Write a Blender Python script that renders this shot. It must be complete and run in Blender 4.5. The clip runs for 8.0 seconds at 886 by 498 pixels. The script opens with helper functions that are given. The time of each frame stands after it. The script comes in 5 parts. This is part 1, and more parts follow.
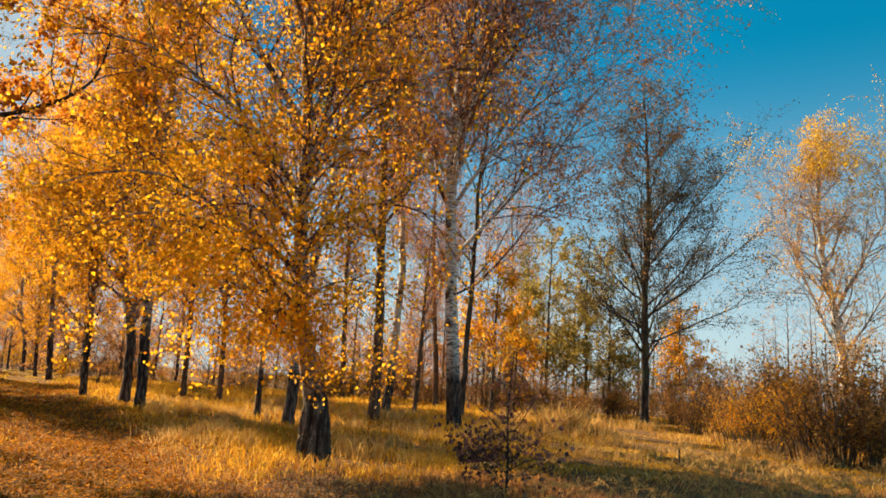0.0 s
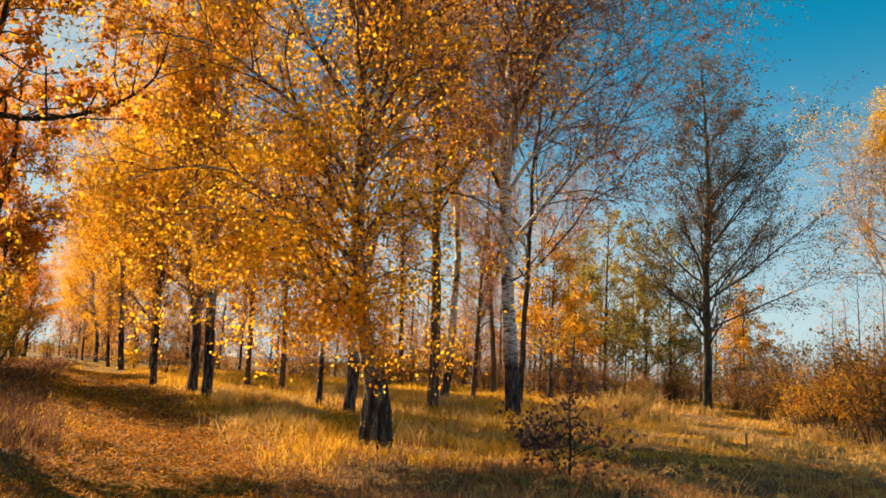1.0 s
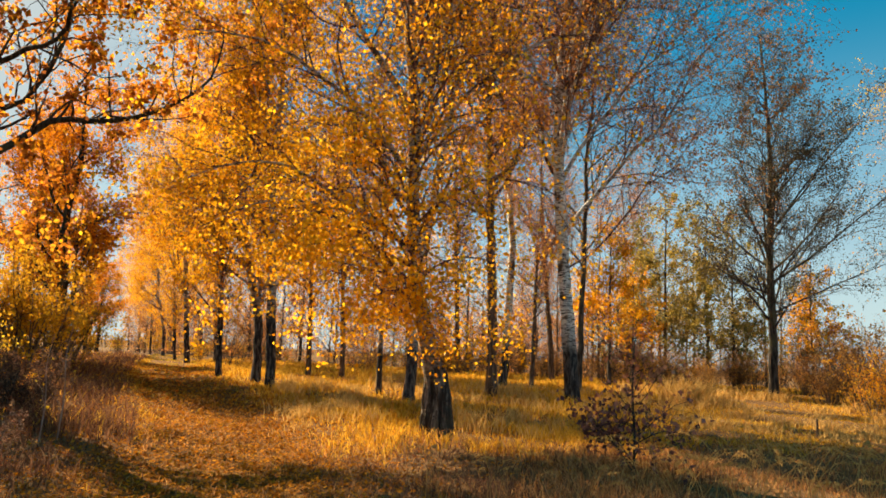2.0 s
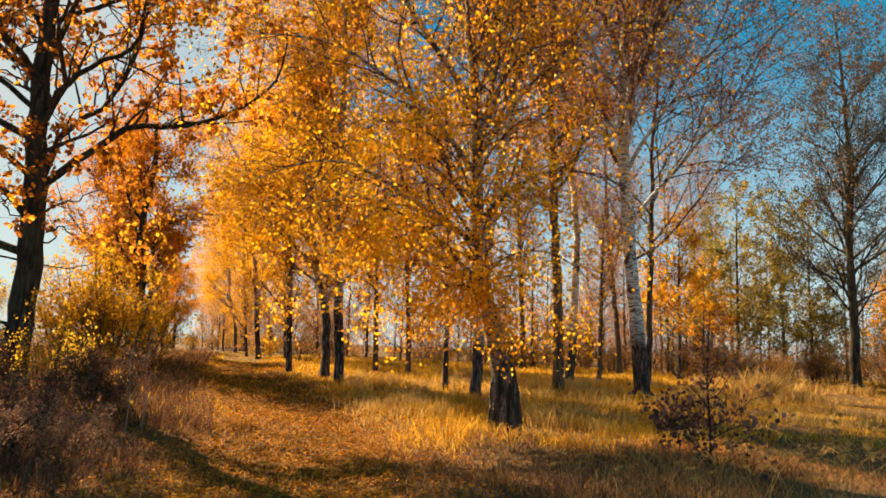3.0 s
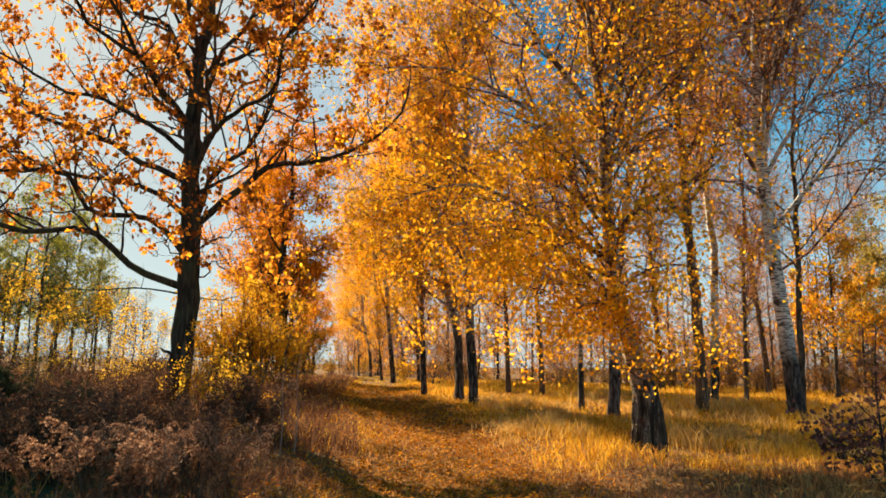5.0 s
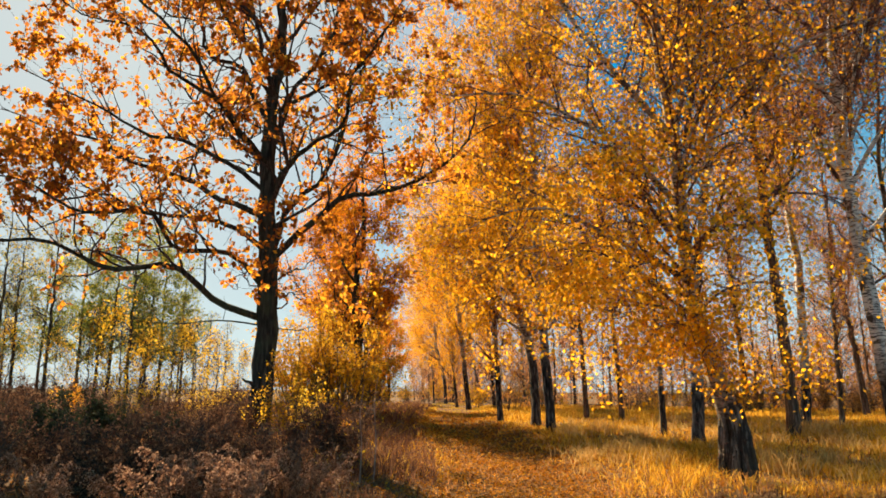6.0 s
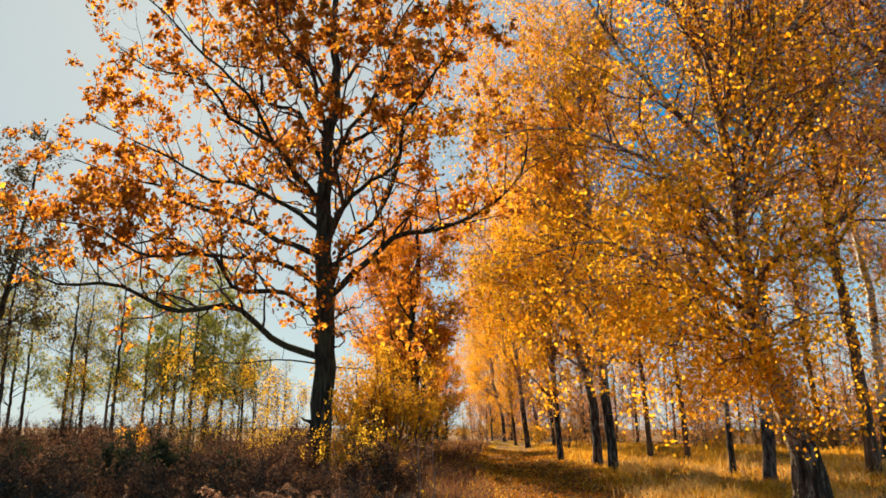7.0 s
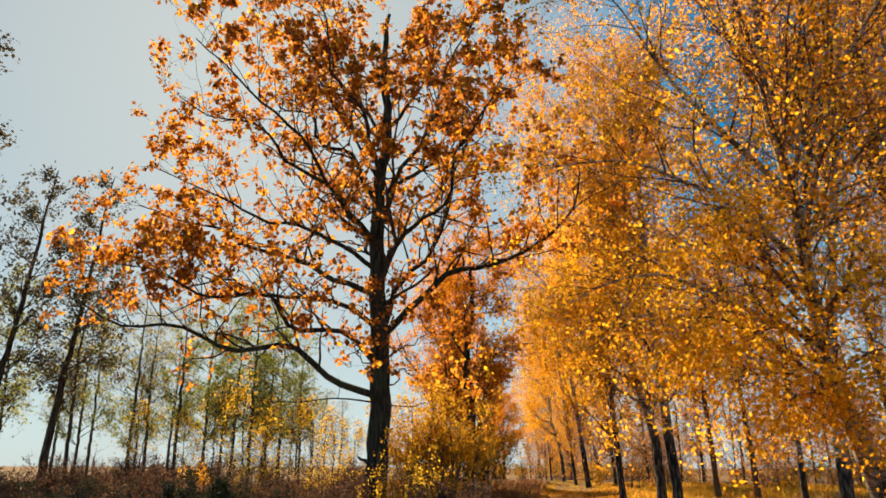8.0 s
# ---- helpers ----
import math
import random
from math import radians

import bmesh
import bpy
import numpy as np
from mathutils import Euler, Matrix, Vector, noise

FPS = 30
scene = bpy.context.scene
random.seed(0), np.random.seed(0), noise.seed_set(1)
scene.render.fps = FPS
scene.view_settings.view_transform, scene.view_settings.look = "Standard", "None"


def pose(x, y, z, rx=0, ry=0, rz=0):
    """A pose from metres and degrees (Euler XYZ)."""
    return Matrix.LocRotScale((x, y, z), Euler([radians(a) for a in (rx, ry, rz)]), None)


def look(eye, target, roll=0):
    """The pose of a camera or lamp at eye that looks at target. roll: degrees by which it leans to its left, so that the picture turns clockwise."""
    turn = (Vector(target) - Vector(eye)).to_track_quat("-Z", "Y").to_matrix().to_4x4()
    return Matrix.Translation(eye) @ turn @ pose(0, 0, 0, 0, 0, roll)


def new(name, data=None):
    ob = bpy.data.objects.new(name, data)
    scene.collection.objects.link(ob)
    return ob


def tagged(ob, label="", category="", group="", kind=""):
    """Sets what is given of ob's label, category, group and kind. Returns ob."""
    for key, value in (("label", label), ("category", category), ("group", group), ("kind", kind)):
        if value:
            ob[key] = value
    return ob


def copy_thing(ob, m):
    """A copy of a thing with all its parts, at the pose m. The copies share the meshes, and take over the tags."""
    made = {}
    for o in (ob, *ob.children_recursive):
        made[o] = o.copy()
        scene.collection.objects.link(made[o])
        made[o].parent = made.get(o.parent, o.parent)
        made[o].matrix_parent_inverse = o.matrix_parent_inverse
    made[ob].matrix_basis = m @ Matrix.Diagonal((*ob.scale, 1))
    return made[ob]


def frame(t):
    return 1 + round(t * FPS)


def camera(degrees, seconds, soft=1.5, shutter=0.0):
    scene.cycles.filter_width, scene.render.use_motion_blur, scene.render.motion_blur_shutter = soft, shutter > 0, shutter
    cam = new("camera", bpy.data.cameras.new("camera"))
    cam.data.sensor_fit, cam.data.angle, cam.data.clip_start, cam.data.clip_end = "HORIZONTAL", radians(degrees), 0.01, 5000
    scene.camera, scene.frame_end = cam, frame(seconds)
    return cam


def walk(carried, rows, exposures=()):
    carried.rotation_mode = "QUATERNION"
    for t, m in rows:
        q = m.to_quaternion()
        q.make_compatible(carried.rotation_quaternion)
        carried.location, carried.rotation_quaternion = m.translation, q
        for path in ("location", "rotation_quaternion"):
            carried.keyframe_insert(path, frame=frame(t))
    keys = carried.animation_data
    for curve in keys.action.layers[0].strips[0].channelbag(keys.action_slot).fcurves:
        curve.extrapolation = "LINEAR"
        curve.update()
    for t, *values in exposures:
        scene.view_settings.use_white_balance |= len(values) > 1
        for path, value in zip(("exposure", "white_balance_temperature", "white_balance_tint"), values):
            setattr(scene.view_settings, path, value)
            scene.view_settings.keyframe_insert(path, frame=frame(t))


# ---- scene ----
cam = camera(63.5, 8.0, soft=1.7)

# seconds, x, y, z, heading to the right of north, tilt up, roll clockwise
PATH = [
    (0, 0.137, 0.021, 1.280, 0.00, 10.88, 4.20),
    (0.5, 0.118, 0.027, 1.285, -2.16, 10.22, 4.02),
    (1, 0.100, 0.042, 1.285, -4.30, 9.55, 3.66),
    (1.5, 0.076, 0.050, 1.275, -6.24, 8.96, 3.21),
    (3, 0.014, 0.050, 1.252, -13.55, 7.87, 2.41),
    (3.5, -0.012, 0.027, 1.249, -15.80, 7.89, 2.23),
    (4, -0.037, 0.007, 1.239, -18.35, 8.00, 1.99),
    (4.5, -0.056, -0.009, 1.228, -20.84, 8.51, 1.74),
    (6, -0.069, -0.046, 1.222, -29.42, 11.24, 0.45),
    (6.5, -0.066, -0.049, 1.228, -31.73, 12.37, 0.20),
    (7, -0.064, -0.054, 1.232, -33.89, 14.08, 0.19),
    (7.5, -0.067, -0.043, 1.238, -35.95, 15.50, 0.18),
    (8, -0.075, -0.025, 1.240, -38.32, 16.97, 0.20),
]


def aim(x, y, z, yaw, tilt, roll):
    a, b = radians(yaw), radians(tilt)
    return look((x, y, z), (x + math.sin(a) * math.cos(b), y + math.cos(a) * math.cos(b), z + math.sin(b)), roll)


walk(cam, [(t, aim(*p)) for t, *p in PATH], exposures=[(0.0, 1.47, 6660, 9), (1.5, 1.48, 6900, 9), (4.0, 1.53, 6960, 9), (6.0, 1.51, 6580, 9), (8.0, 1.36, 6600, 9)])

# ---- light: low autumn sun behind the oak, clear sky ----
SUN_AZ, SUN_EL = -56.0, 31.0
world = bpy.data.worlds.new("sky")
scene.world = world
world.use_nodes = True
wn, wl = world.node_tree.nodes, world.node_tree.links
sky = wn.new("ShaderNodeTexSky")
sky.sky_type = "NISHITA"
sky.sun_disc = False
sky.sun_elevation = radians(SUN_EL)
sky.sun_rotation = radians(SUN_AZ)
sky.air_density, sky.dust_density, sky.ozone_density = 0.8, 0.65, 4.0
soft_sky = wn.new("ShaderNodeGamma")
soft_sky.inputs[1].default_value = 0.54
deep = wn.new("ShaderNodeHueSaturation")
deep.inputs["Hue"].default_value = 0.478
deep.inputs["Saturation"].default_value = 2.4
tint = wn.new("ShaderNodeMix")
tint.data_type, tint.blend_type = "RGBA", "MULTIPLY"
tint.inputs[0].default_value = 1.0
tint.inputs[7].default_value = (0.68, 1.0, 0.96, 1)
wl.new(sky.outputs[0], soft_sky.inputs[0])
wl.new(soft_sky.outputs[0], deep.inputs["Color"])
wl.new(deep.outputs[0], tint.inputs[6])
haze = wn.new("ShaderNodeMix")
haze.data_type = "RGBA"
haze.inputs[7].default_value = (2.45, 2.9, 3.05, 1)
height = wn.new("ShaderNodeSeparateXYZ")
low_air = wn.new("ShaderNodeMapRange")
low_air.interpolation_type = "SMOOTHSTEP"
low_air.inputs["From Min"].default_value, low_air.inputs["From Max"].default_value = -0.02, 0.46
low_air.inputs["To Min"].default_value, low_air.inputs["To Max"].default_value = 0.85, 0.0
sky_way = wn.new("ShaderNodeTexCoord").outputs["Generated"]
wl.new(sky_way, height.inputs[0])
wl.new(height.outputs["Z"], low_air.inputs["Value"])
wl.new(low_air.outputs[0], haze.inputs[0])
wl.new(tint.outputs[2], haze.inputs[6])
# the wide pale glow of hazy air round the sun
sunward = wn.new("ShaderNodeVectorMath")
sunward.operation = "DOT_PRODUCT"
sunward.inputs[1].default_value = (math.sin(radians(SUN_AZ)) * math.cos(radians(SUN_EL)), math.cos(radians(SUN_AZ)) * math.cos(radians(SUN_EL)), math.sin(radians(SUN_EL)))
aureole = wn.new("ShaderNodeMapRange")
aureole.interpolation_type = "SMOOTHSTEP"
aureole.inputs["From Min"].default_value, aureole.inputs["From Max"].default_value = 0.80, 1.0
aureole.inputs["To Min"].default_value, aureole.inputs["To Max"].default_value = 0.0, 0.78
glow_mix = wn.new("ShaderNodeMix")
glow_mix.data_type = "RGBA"
glow_mix.inputs[7].default_value = (2.4, 2.38, 2.25, 1)
wl.new(sky_way, sunward.inputs[0])
wl.new(sunward.outputs["Value"], aureole.inputs["Value"])
wl.new(aureole.outputs[0], glow_mix.inputs[0])
wl.new(haze.outputs[2], glow_mix.inputs[6])
wl.new(glow_mix.outputs[2], wn["Background"].inputs[0])
wn["Background"].inputs[1].default_value = 0.1

sun = new("sun", bpy.data.lights.new("sun", "SUN"))
sun.data.energy, sun.data.angle, sun.data.color = 5.0, radians(0.6), (1.0, 0.78, 0.50)
sa, se = radians(SUN_AZ), radians(SUN_EL)
sun.matrix_world = look((math.sin(sa) * 60, math.cos(sa) * 60, 60 * math.tan(se)), (0, 0, 0))


# ---- materials ----
def nodes_of(name):
    m = bpy.data.materials.new(name)
    m.use_nodes = True
    n, l = m.node_tree.nodes, m.node_tree.links
    return m, n, l, n["Principled BSDF"]


def ramp_of(n, stops, interp="LINEAR"):
    r = n.new("ShaderNodeValToRGB")
    r.color_ramp.interpolation = interp
    while len(r.color_ramp.elements) < len(stops):
        r.color_ramp.elements.new(0.5)
    for e, (p, c) in zip(r.color_ramp.elements, stops):
        e.position, e.color = p, (*c, 1)
    return r


def noise_of(n, l, coord, scale, stretch=(1, 1, 1), detail=4.0, rough=0.6):
    mp = n.new("ShaderNodeMapping")
    mp.inputs["Scale"].default_value = stretch
    l.new(coord, mp.inputs["Vector"])
    t = n.new("ShaderNodeTexNoise")
    t.inputs["Scale"].default_value, t.inputs["Detail"].default_value = scale, detail
    t.inputs["Roughness"].default_value = rough
    l.new(mp.outputs[0], t.inputs["Vector"])
    return t.outputs["Fac"]


def mix_of(n, l, fac, a, b, blend="MIX"):
    m = n.new("ShaderNodeMix")
    m.data_type, m.blend_type = "RGBA", blend
    for sock, val in ((m.inputs[0], fac), (m.inputs[6], a), (m.inputs[7], b)):
        if isinstance(val, (int, float)):
            sock.default_value = val
        elif isinstance(val, tuple):
            sock.default_value = (*val, 1)
        else:
            l.new(val, sock)
    return m.outputs[2]


def bump_of(n, l, bs, height, strength, dist=0.02):
    b = n.new("ShaderNodeBump")
    b.inputs["Strength"].default_value, b.inputs["Distance"].default_value = strength, dist
    l.new(height, b.inputs["Height"])
    l.new(b.outputs[0], bs.inputs["Normal"])


def bark_dark(name, low, high, moss=None):
    m, n, l, bs = nodes_of(name)
    co = n.new("ShaderNodeTexCoord").outputs["Object"]
    fiss = noise_of(n, l, co, 14, (1, 1, 0.16), 6)
    big = noise_of(n, l, co, 1.6, (1, 1, 0.7), 3)
    r = ramp_of(n, [(0.36, tuple(c * 0.45 for c in low)), (0.5, low), (0.68, high)])
    l.new(fiss, r.inputs[0])
    col = r.outputs[0]
    if moss:
        mr = ramp_of(n, [(0.5, (0, 0, 0)), (0.64, (0.7, 0.7, 0.7))])
        l.new(big, mr.inputs[0])
        col = mix_of(n, l, mr.outputs[0], col, moss)
    l.new(col, bs.inputs["Base Color"])
    bs.inputs["Roughness"].default_value = 0.9
    bs.inputs["Specular IOR Level"].default_value = 0.12
    bump_of(n, l, bs, fiss, 0.9, 0.04)
    return m


def bark_birch(name, white, base_top=1.3, dark=(0.035, 0.028, 0.024)):
    m, n, l, bs = nodes_of(name)
    co = n.new("ShaderNodeTexCoord").outputs["Object"]
    fleck = noise_of(n, l, co, 5.5, (1, 1, 6.0), 5, 0.65)
    patch = noise_of(n, l, co, 1.5, (1.6, 1.6, 1.4), 4)
    fiss = noise_of(n, l, co, 16, (1, 1, 0.22), 5)
    fr = ramp_of(n, [(0.42, (1, 1, 1)), (0.5, (0, 0, 0))])
    l.new(fleck, fr.inputs[0])
    pr = ramp_of(n, [(0.56, (0, 0, 0)), (0.64, (1, 1, 1))])
    l.new(patch, pr.inputs[0])
    tone = ramp_of(n, [(0.3, tuple(c * 0.72 for c in white)), (0.7, white)])
    l.new(noise_of(n, l, co, 9, (1, 1, 2), 3), tone.inputs[0])
    col = mix_of(n, l, fr.outputs[0], tone.outputs[0], (0.06, 0.045, 0.04))
    col = mix_of(n, l, pr.outputs[0], col, (0.085, 0.06, 0.05))
    # the old, fissured foot of the trunk
    sep = n.new("ShaderNodeSeparateXYZ")
    l.new(co, sep.inputs[0])
    wob = n.new("ShaderNodeMath")
    wob.operation = "MULTIPLY_ADD"
    wob.inputs[1].default_value = 1.6
    l.new(patch, wob.inputs[0])
    l.new(sep.outputs[2], wob.inputs[2])
    foot = n.new("ShaderNodeMapRange")
    foot.inputs[1].default_value, foot.inputs[2].default_value = base_top + 0.35, base_top + 1.3
    foot.inputs[3].default_value, foot.inputs[4].default_value = 1.0, 0.0
    l.new(wob.outputs[0], foot.inputs[0])
    fc = ramp_of(n, [(0.40, dark), (0.52, tuple(c * 3.4 for c in dark)), (0.66, (0.19, 0.165, 0.14))])
    l.new(fiss, fc.inputs[0])
    col = mix_of(n, l, foot.outputs[0], col, fc.outputs[0])
    l.new(col, bs.inputs["Base Color"])
    bs.inputs["Roughness"].default_value = 0.75
    bs.inputs["Specular IOR Level"].default_value = 0.12
    bump_of(n, l, bs, fiss, 0.7, 0.03)
    return m


def leafy(name, stops, glow=0.5, gloss=0.03):
    """A leaf: light falls on it and passes through it; each leaf has its own tone."""
    m, n, l, bs = nodes_of(name)
    n.remove(bs)
    out = n["Material Output"]
    geo = n.new("ShaderNodeNewGeometry")
    r = ramp_of(n, stops)
    l.new(geo.outputs["Random Per Island"], r.inputs[0])
    co = n.new("ShaderNodeTexCoord").outputs["Object"]
    big = noise_of(n, l, co, 0.9, (1, 1, 1), 2)
    v = ramp_of(n, [(0.3, (0.78, 0.72, 0.68)), (0.62, (1, 1, 1))])
    l.new(big, v.inputs[0])
    col = mix_of(n, l, 1.0, r.outputs[0], v.outputs[0], "MULTIPLY")
    dif, tra, glo = n.new("ShaderNodeBsdfDiffuse"), n.new("ShaderNodeBsdfTranslucent"), n.new("ShaderNodeBsdfGlossy")
    l.new(col, dif.inputs[0])
    l.new(col, tra.inputs[0])
    glo.inputs["Roughness"].default_value = 0.45
    a, b = n.new("ShaderNodeMixShader"), n.new("ShaderNodeMixShader")
    a.inputs[0].default_value = glow
    l.new(dif.outputs[0], a.inputs[1])
    l.new(tra.outputs[0], a.inputs[2])
    fr = n.new("ShaderNodeFresnel")
    sc = n.new("ShaderNodeMath")
    sc.operation = "MULTIPLY"
    sc.inputs[1].default_value = gloss
    l.new(fr.outputs[0], sc.inputs[0])
    l.new(sc.outputs[0], b.inputs[0])
    l.new(a.outputs[0], b.inputs[1])
    l.new(glo.outputs[0], b.inputs[2])
    l.new(b.outputs[0], out.inputs[0])
    return m


M_BIRCH = bark_birch("birch_bark", (0.90, 0.84, 0.76), 1.7, (0.02, 0.016, 0.015))
M_BIRCH_OLD = bark_birch("old_birch_bark", (0.58, 0.46, 0.35), 1.25, (0.014, 0.011, 0.009))
M_FOOT_BARK = bark_dark("cracked_foot_bark", (0.055, 0.045, 0.038), (0.29, 0.25, 0.21), (0.10, 0.09, 0.06))
M_BIRCH_ROW = bark_birch("row_birch_bark", (0.50, 0.40, 0.32), 2.3, (0.016, 0.013, 0.012))
M_BROWN_BARK = bark_dark("brown_birch_bark", (0.12, 0.08, 0.055), (0.30, 0.21, 0.155))
M_OAK = bark_dark("oak_bark", (0.036, 0.036, 0.030), (0.095, 0.09, 0.072), (0.06, 0.08, 0.048))
M_ALDER = bark_dark("alder_bark", (0.06, 0.05, 0.042), (0.17, 0.14, 0.11), (0.12, 0.12, 0.06))
M_TWIG = bark_dark("twig_bark", (0.14, 0.068, 0.056), (0.31, 0.165, 0.13))
M_TWIG_DRY = bark_dark("dry_twig_bark", (0.13, 0.09, 0.06), (0.30, 0.21, 0.14))
M_TWIG_DARK = bark_dark("dark_twig_bark", (0.06, 0.048, 0.044), (0.13, 0.105, 0.09))
M_TWIG_PALE = bark_dark("pale_twig_bark", (0.32, 0.22, 0.17), (0.5, 0.38, 0.30))
M_GOLD = leafy("golden_birch_leaf", [(0.0, (0.80, 0.31, 0.014)), (0.35, (0.92, 0.40, 0.018)), (0.75, (0.95, 0.53, 0.025)), (1.0, (0.96, 0.64, 0.05))], 0.78)
# brighter variant of the golden leaf, with sunlight put into its colour
M_SUNLIT_LEAF = leafy("sunlit_birch_leaf", [(0.0, (0.86, 0.36, 0.016)), (0.4, (0.96, 0.50, 0.02)), (1.0, (0.97, 0.62, 0.04))], 0.78)
M_AMBER = leafy("amber_birch_leaf", [(0.0, (0.54, 0.21, 0.013)), (0.4, (0.83, 0.37, 0.015)), (0.8, (0.92, 0.48, 0.02)), (1.0, (0.95, 0.59, 0.03))], 0.66)
M_RUST = leafy("rusty_leaf", [(0.0, (0.34, 0.135, 0.055)), (0.5, (0.62, 0.28, 0.095)), (1.0, (0.82, 0.43, 0.14))], 0.5)
M_OAKLEAF = leafy("oak_leaf", [(0.0, (0.20, 0.072, 0.026)), (0.4, (0.52, 0.185, 0.026)), (0.8, (0.82, 0.34, 0.028)), (1.0, (0.94, 0.52, 0.05))], 0.64)
M_OAKFIRE = leafy("bright_oak_leaf", [(0.0, (0.40, 0.12, 0.012)), (0.5, (0.76, 0.28, 0.014)), (1.0, (0.90, 0.43, 0.02))], 0.6)
M_DARKLEAF = leafy("dull_alder_leaf", [(0.0, (0.06, 0.052, 0.034)), (0.7, (0.105, 0.092, 0.055)), (1.0, (0.24, 0.185, 0.09))], 0.4, 0.04)
M_OLIVE = leafy("olive_leaf", [(0.0, (0.20, 0.165, 0.05)), (0.5, (0.40, 0.32, 0.08)), (1.0, (0.62, 0.44, 0.08))], 0.5)
M_GREEN = leafy("late_green_leaf", [(0.0, (0.10, 0.14, 0.03)), (0.5, (0.24, 0.27, 0.05)), (1.0, (0.50, 0.44, 0.07))], 0.55)
M_YELLOW = leafy("yellow_leaf", [(0.0, (0.55, 0.30, 0.02)), (0.5, (0.85, 0.52, 0.03)), (1.0, (0.95, 0.70, 0.08))], 0.55)
M_PALELEAF = leafy("faded_birch_leaf", [(0.0, (0.72, 0.36, 0.14)), (0.5, (0.90, 0.55, 0.14)), (1.0, (0.95, 0.66, 0.12))], 0.5)
M_BUSH = leafy("tawny_bush_leaf", [(0.0, (0.42, 0.21, 0.02)), (0.5, (0.72, 0.39, 0.025)), (1.0, (0.92, 0.57, 0.04))], 0.5)
M_HEATH = leafy("withered_heath", [(0.0, (0.085, 0.05, 0.036)), (0.6, (0.18, 0.10, 0.066)), (1.0, (0.34, 0.20, 0.115))], 0.3, 0.0)
M_JUNIPER = leafy("juniper_needle", [(0.0, (0.02, 0.03, 0.018)), (1.0, (0.07, 0.085, 0.045))], 0.2, 0.02)
M_PLUME = leafy("tan_plume", [(0.0, (0.17, 0.085, 0.055)), (0.5, (0.38, 0.21, 0.13)), (1.0, (0.62, 0.41, 0.28))], 0.4, 0.0)
M_DEADLEAF = leafy("dead_leaf", [(0.0, (0.10, 0.05, 0.05)), (0.6, (0.23, 0.11, 0.10)), (1.0, (0.45, 0.23, 0.17))], 0.3)
M_PINK = leafy("pinkish_leaf", [(0.0, (0.35, 0.14, 0.08)), (1.0, (0.75, 0.38, 0.22))], 0.45)
M_BRUSH = leafy("dry_brush", [(0.0, (0.24, 0.11, 0.04)), (0.6, (0.52, 0.26, 0.07)), (1.0, (0.74, 0.42, 0.10))], 0.4)
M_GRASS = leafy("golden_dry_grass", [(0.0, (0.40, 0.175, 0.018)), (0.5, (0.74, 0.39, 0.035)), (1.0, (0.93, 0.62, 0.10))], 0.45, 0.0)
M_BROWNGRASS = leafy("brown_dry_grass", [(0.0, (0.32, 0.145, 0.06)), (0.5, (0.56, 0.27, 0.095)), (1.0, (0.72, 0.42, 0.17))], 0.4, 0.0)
# dead heath grass; its dark tone also stands in for foreground shade
M_RUSSET_SHADE = leafy("russet_shade_grass", [(0.0, (0.10, 0.048, 0.034)), (0.5, (0.21, 0.102, 0.06)), (1.0, (0.38, 0.21, 0.115))], 0.35, 0.0)
M_GREENGRASS = leafy("short_green_grass", [(0.0, (0.34, 0.22, 0.03)), (0.6, (0.60, 0.40, 0.05)), (1.0, (0.78, 0.52, 0.09))], 0.4, 0.0)
M_SEDGE = leafy("pale_straw", [(0.0, (0.48, 0.27, 0.08)), (1.0, (0.78, 0.54, 0.20))], 0.4, 0.0)
M_LITTER = leafy("fallen_leaf", [(0.0, (0.19, 0.065, 0.012)), (0.4, (0.44, 0.165, 0.015)), (0.8, (0.66, 0.27, 0.02)), (1.0, (0.80, 0.40, 0.04))], 0.3, 0.02)


# ---- the lie of the land ----
def smooth(a, b, v):
    s = np.clip((v - a) / (b - a), 0, 1)
    return s * s * (3 - 2 * s)


TRACK = np.array([(-0.6, -6), (-1.2, 1), (-2.0, 4), (-2.9, 6.4), (-4.2, 9.7), (-7.0, 14.3), (-10.8, 20), (-17.5, 32), (-26, 48), (-48, 88)], float)


def track_dist(x, y):
    """How far a place lies from the middle of the track, and on which side (left is negative)."""
    best = np.full(np.shape(x), 1e9)
    side = np.zeros(np.shape(x))
    for (ax, ay), (bx, by) in zip(TRACK[:-1], TRACK[1:]):
        ux, uy = bx - ax, by - ay
        s = np.clip(((x - ax) * ux + (y - ay) * uy) / (ux * ux + uy * uy), 0, 1)
        dx, dy = x - ax - s * ux, y - ay - s * uy
        dd = np.hypot(dx, dy)
        near = dd < best
        side = np.where(near, np.sign(ux * -dy + uy * dx), side)
        best = np.where(near, dd, best)
    return best, side


def gz(x, y):
    x, y = np.asarray(x, float), np.asarray(y, float)
    r = np.hypot(x, y)
    z = 0.34 * smooth(12, 30, r) - 0.5 * smooth(42, 110, r)
    z = z + (0.05 * np.sin(x * 0.9 + 1.3) * np.cos(y * 0.7) + 0.035 * np.sin(x * 2.1 + y * 1.7)) * smooth(1.5, 5, r) * (1 - smooth(60, 120, r))
    d, _ = track_dist(x, y)
    return z - 0.10 * (1 - smooth(0.5, 1.6, d)) * (1 - smooth(40, 60, r))


def spot(az, dist):
    a = radians(az)
    x, y = math.sin(a) * dist, math.cos(a) * dist
    return Vector((x, y, float(gz(x, y))))


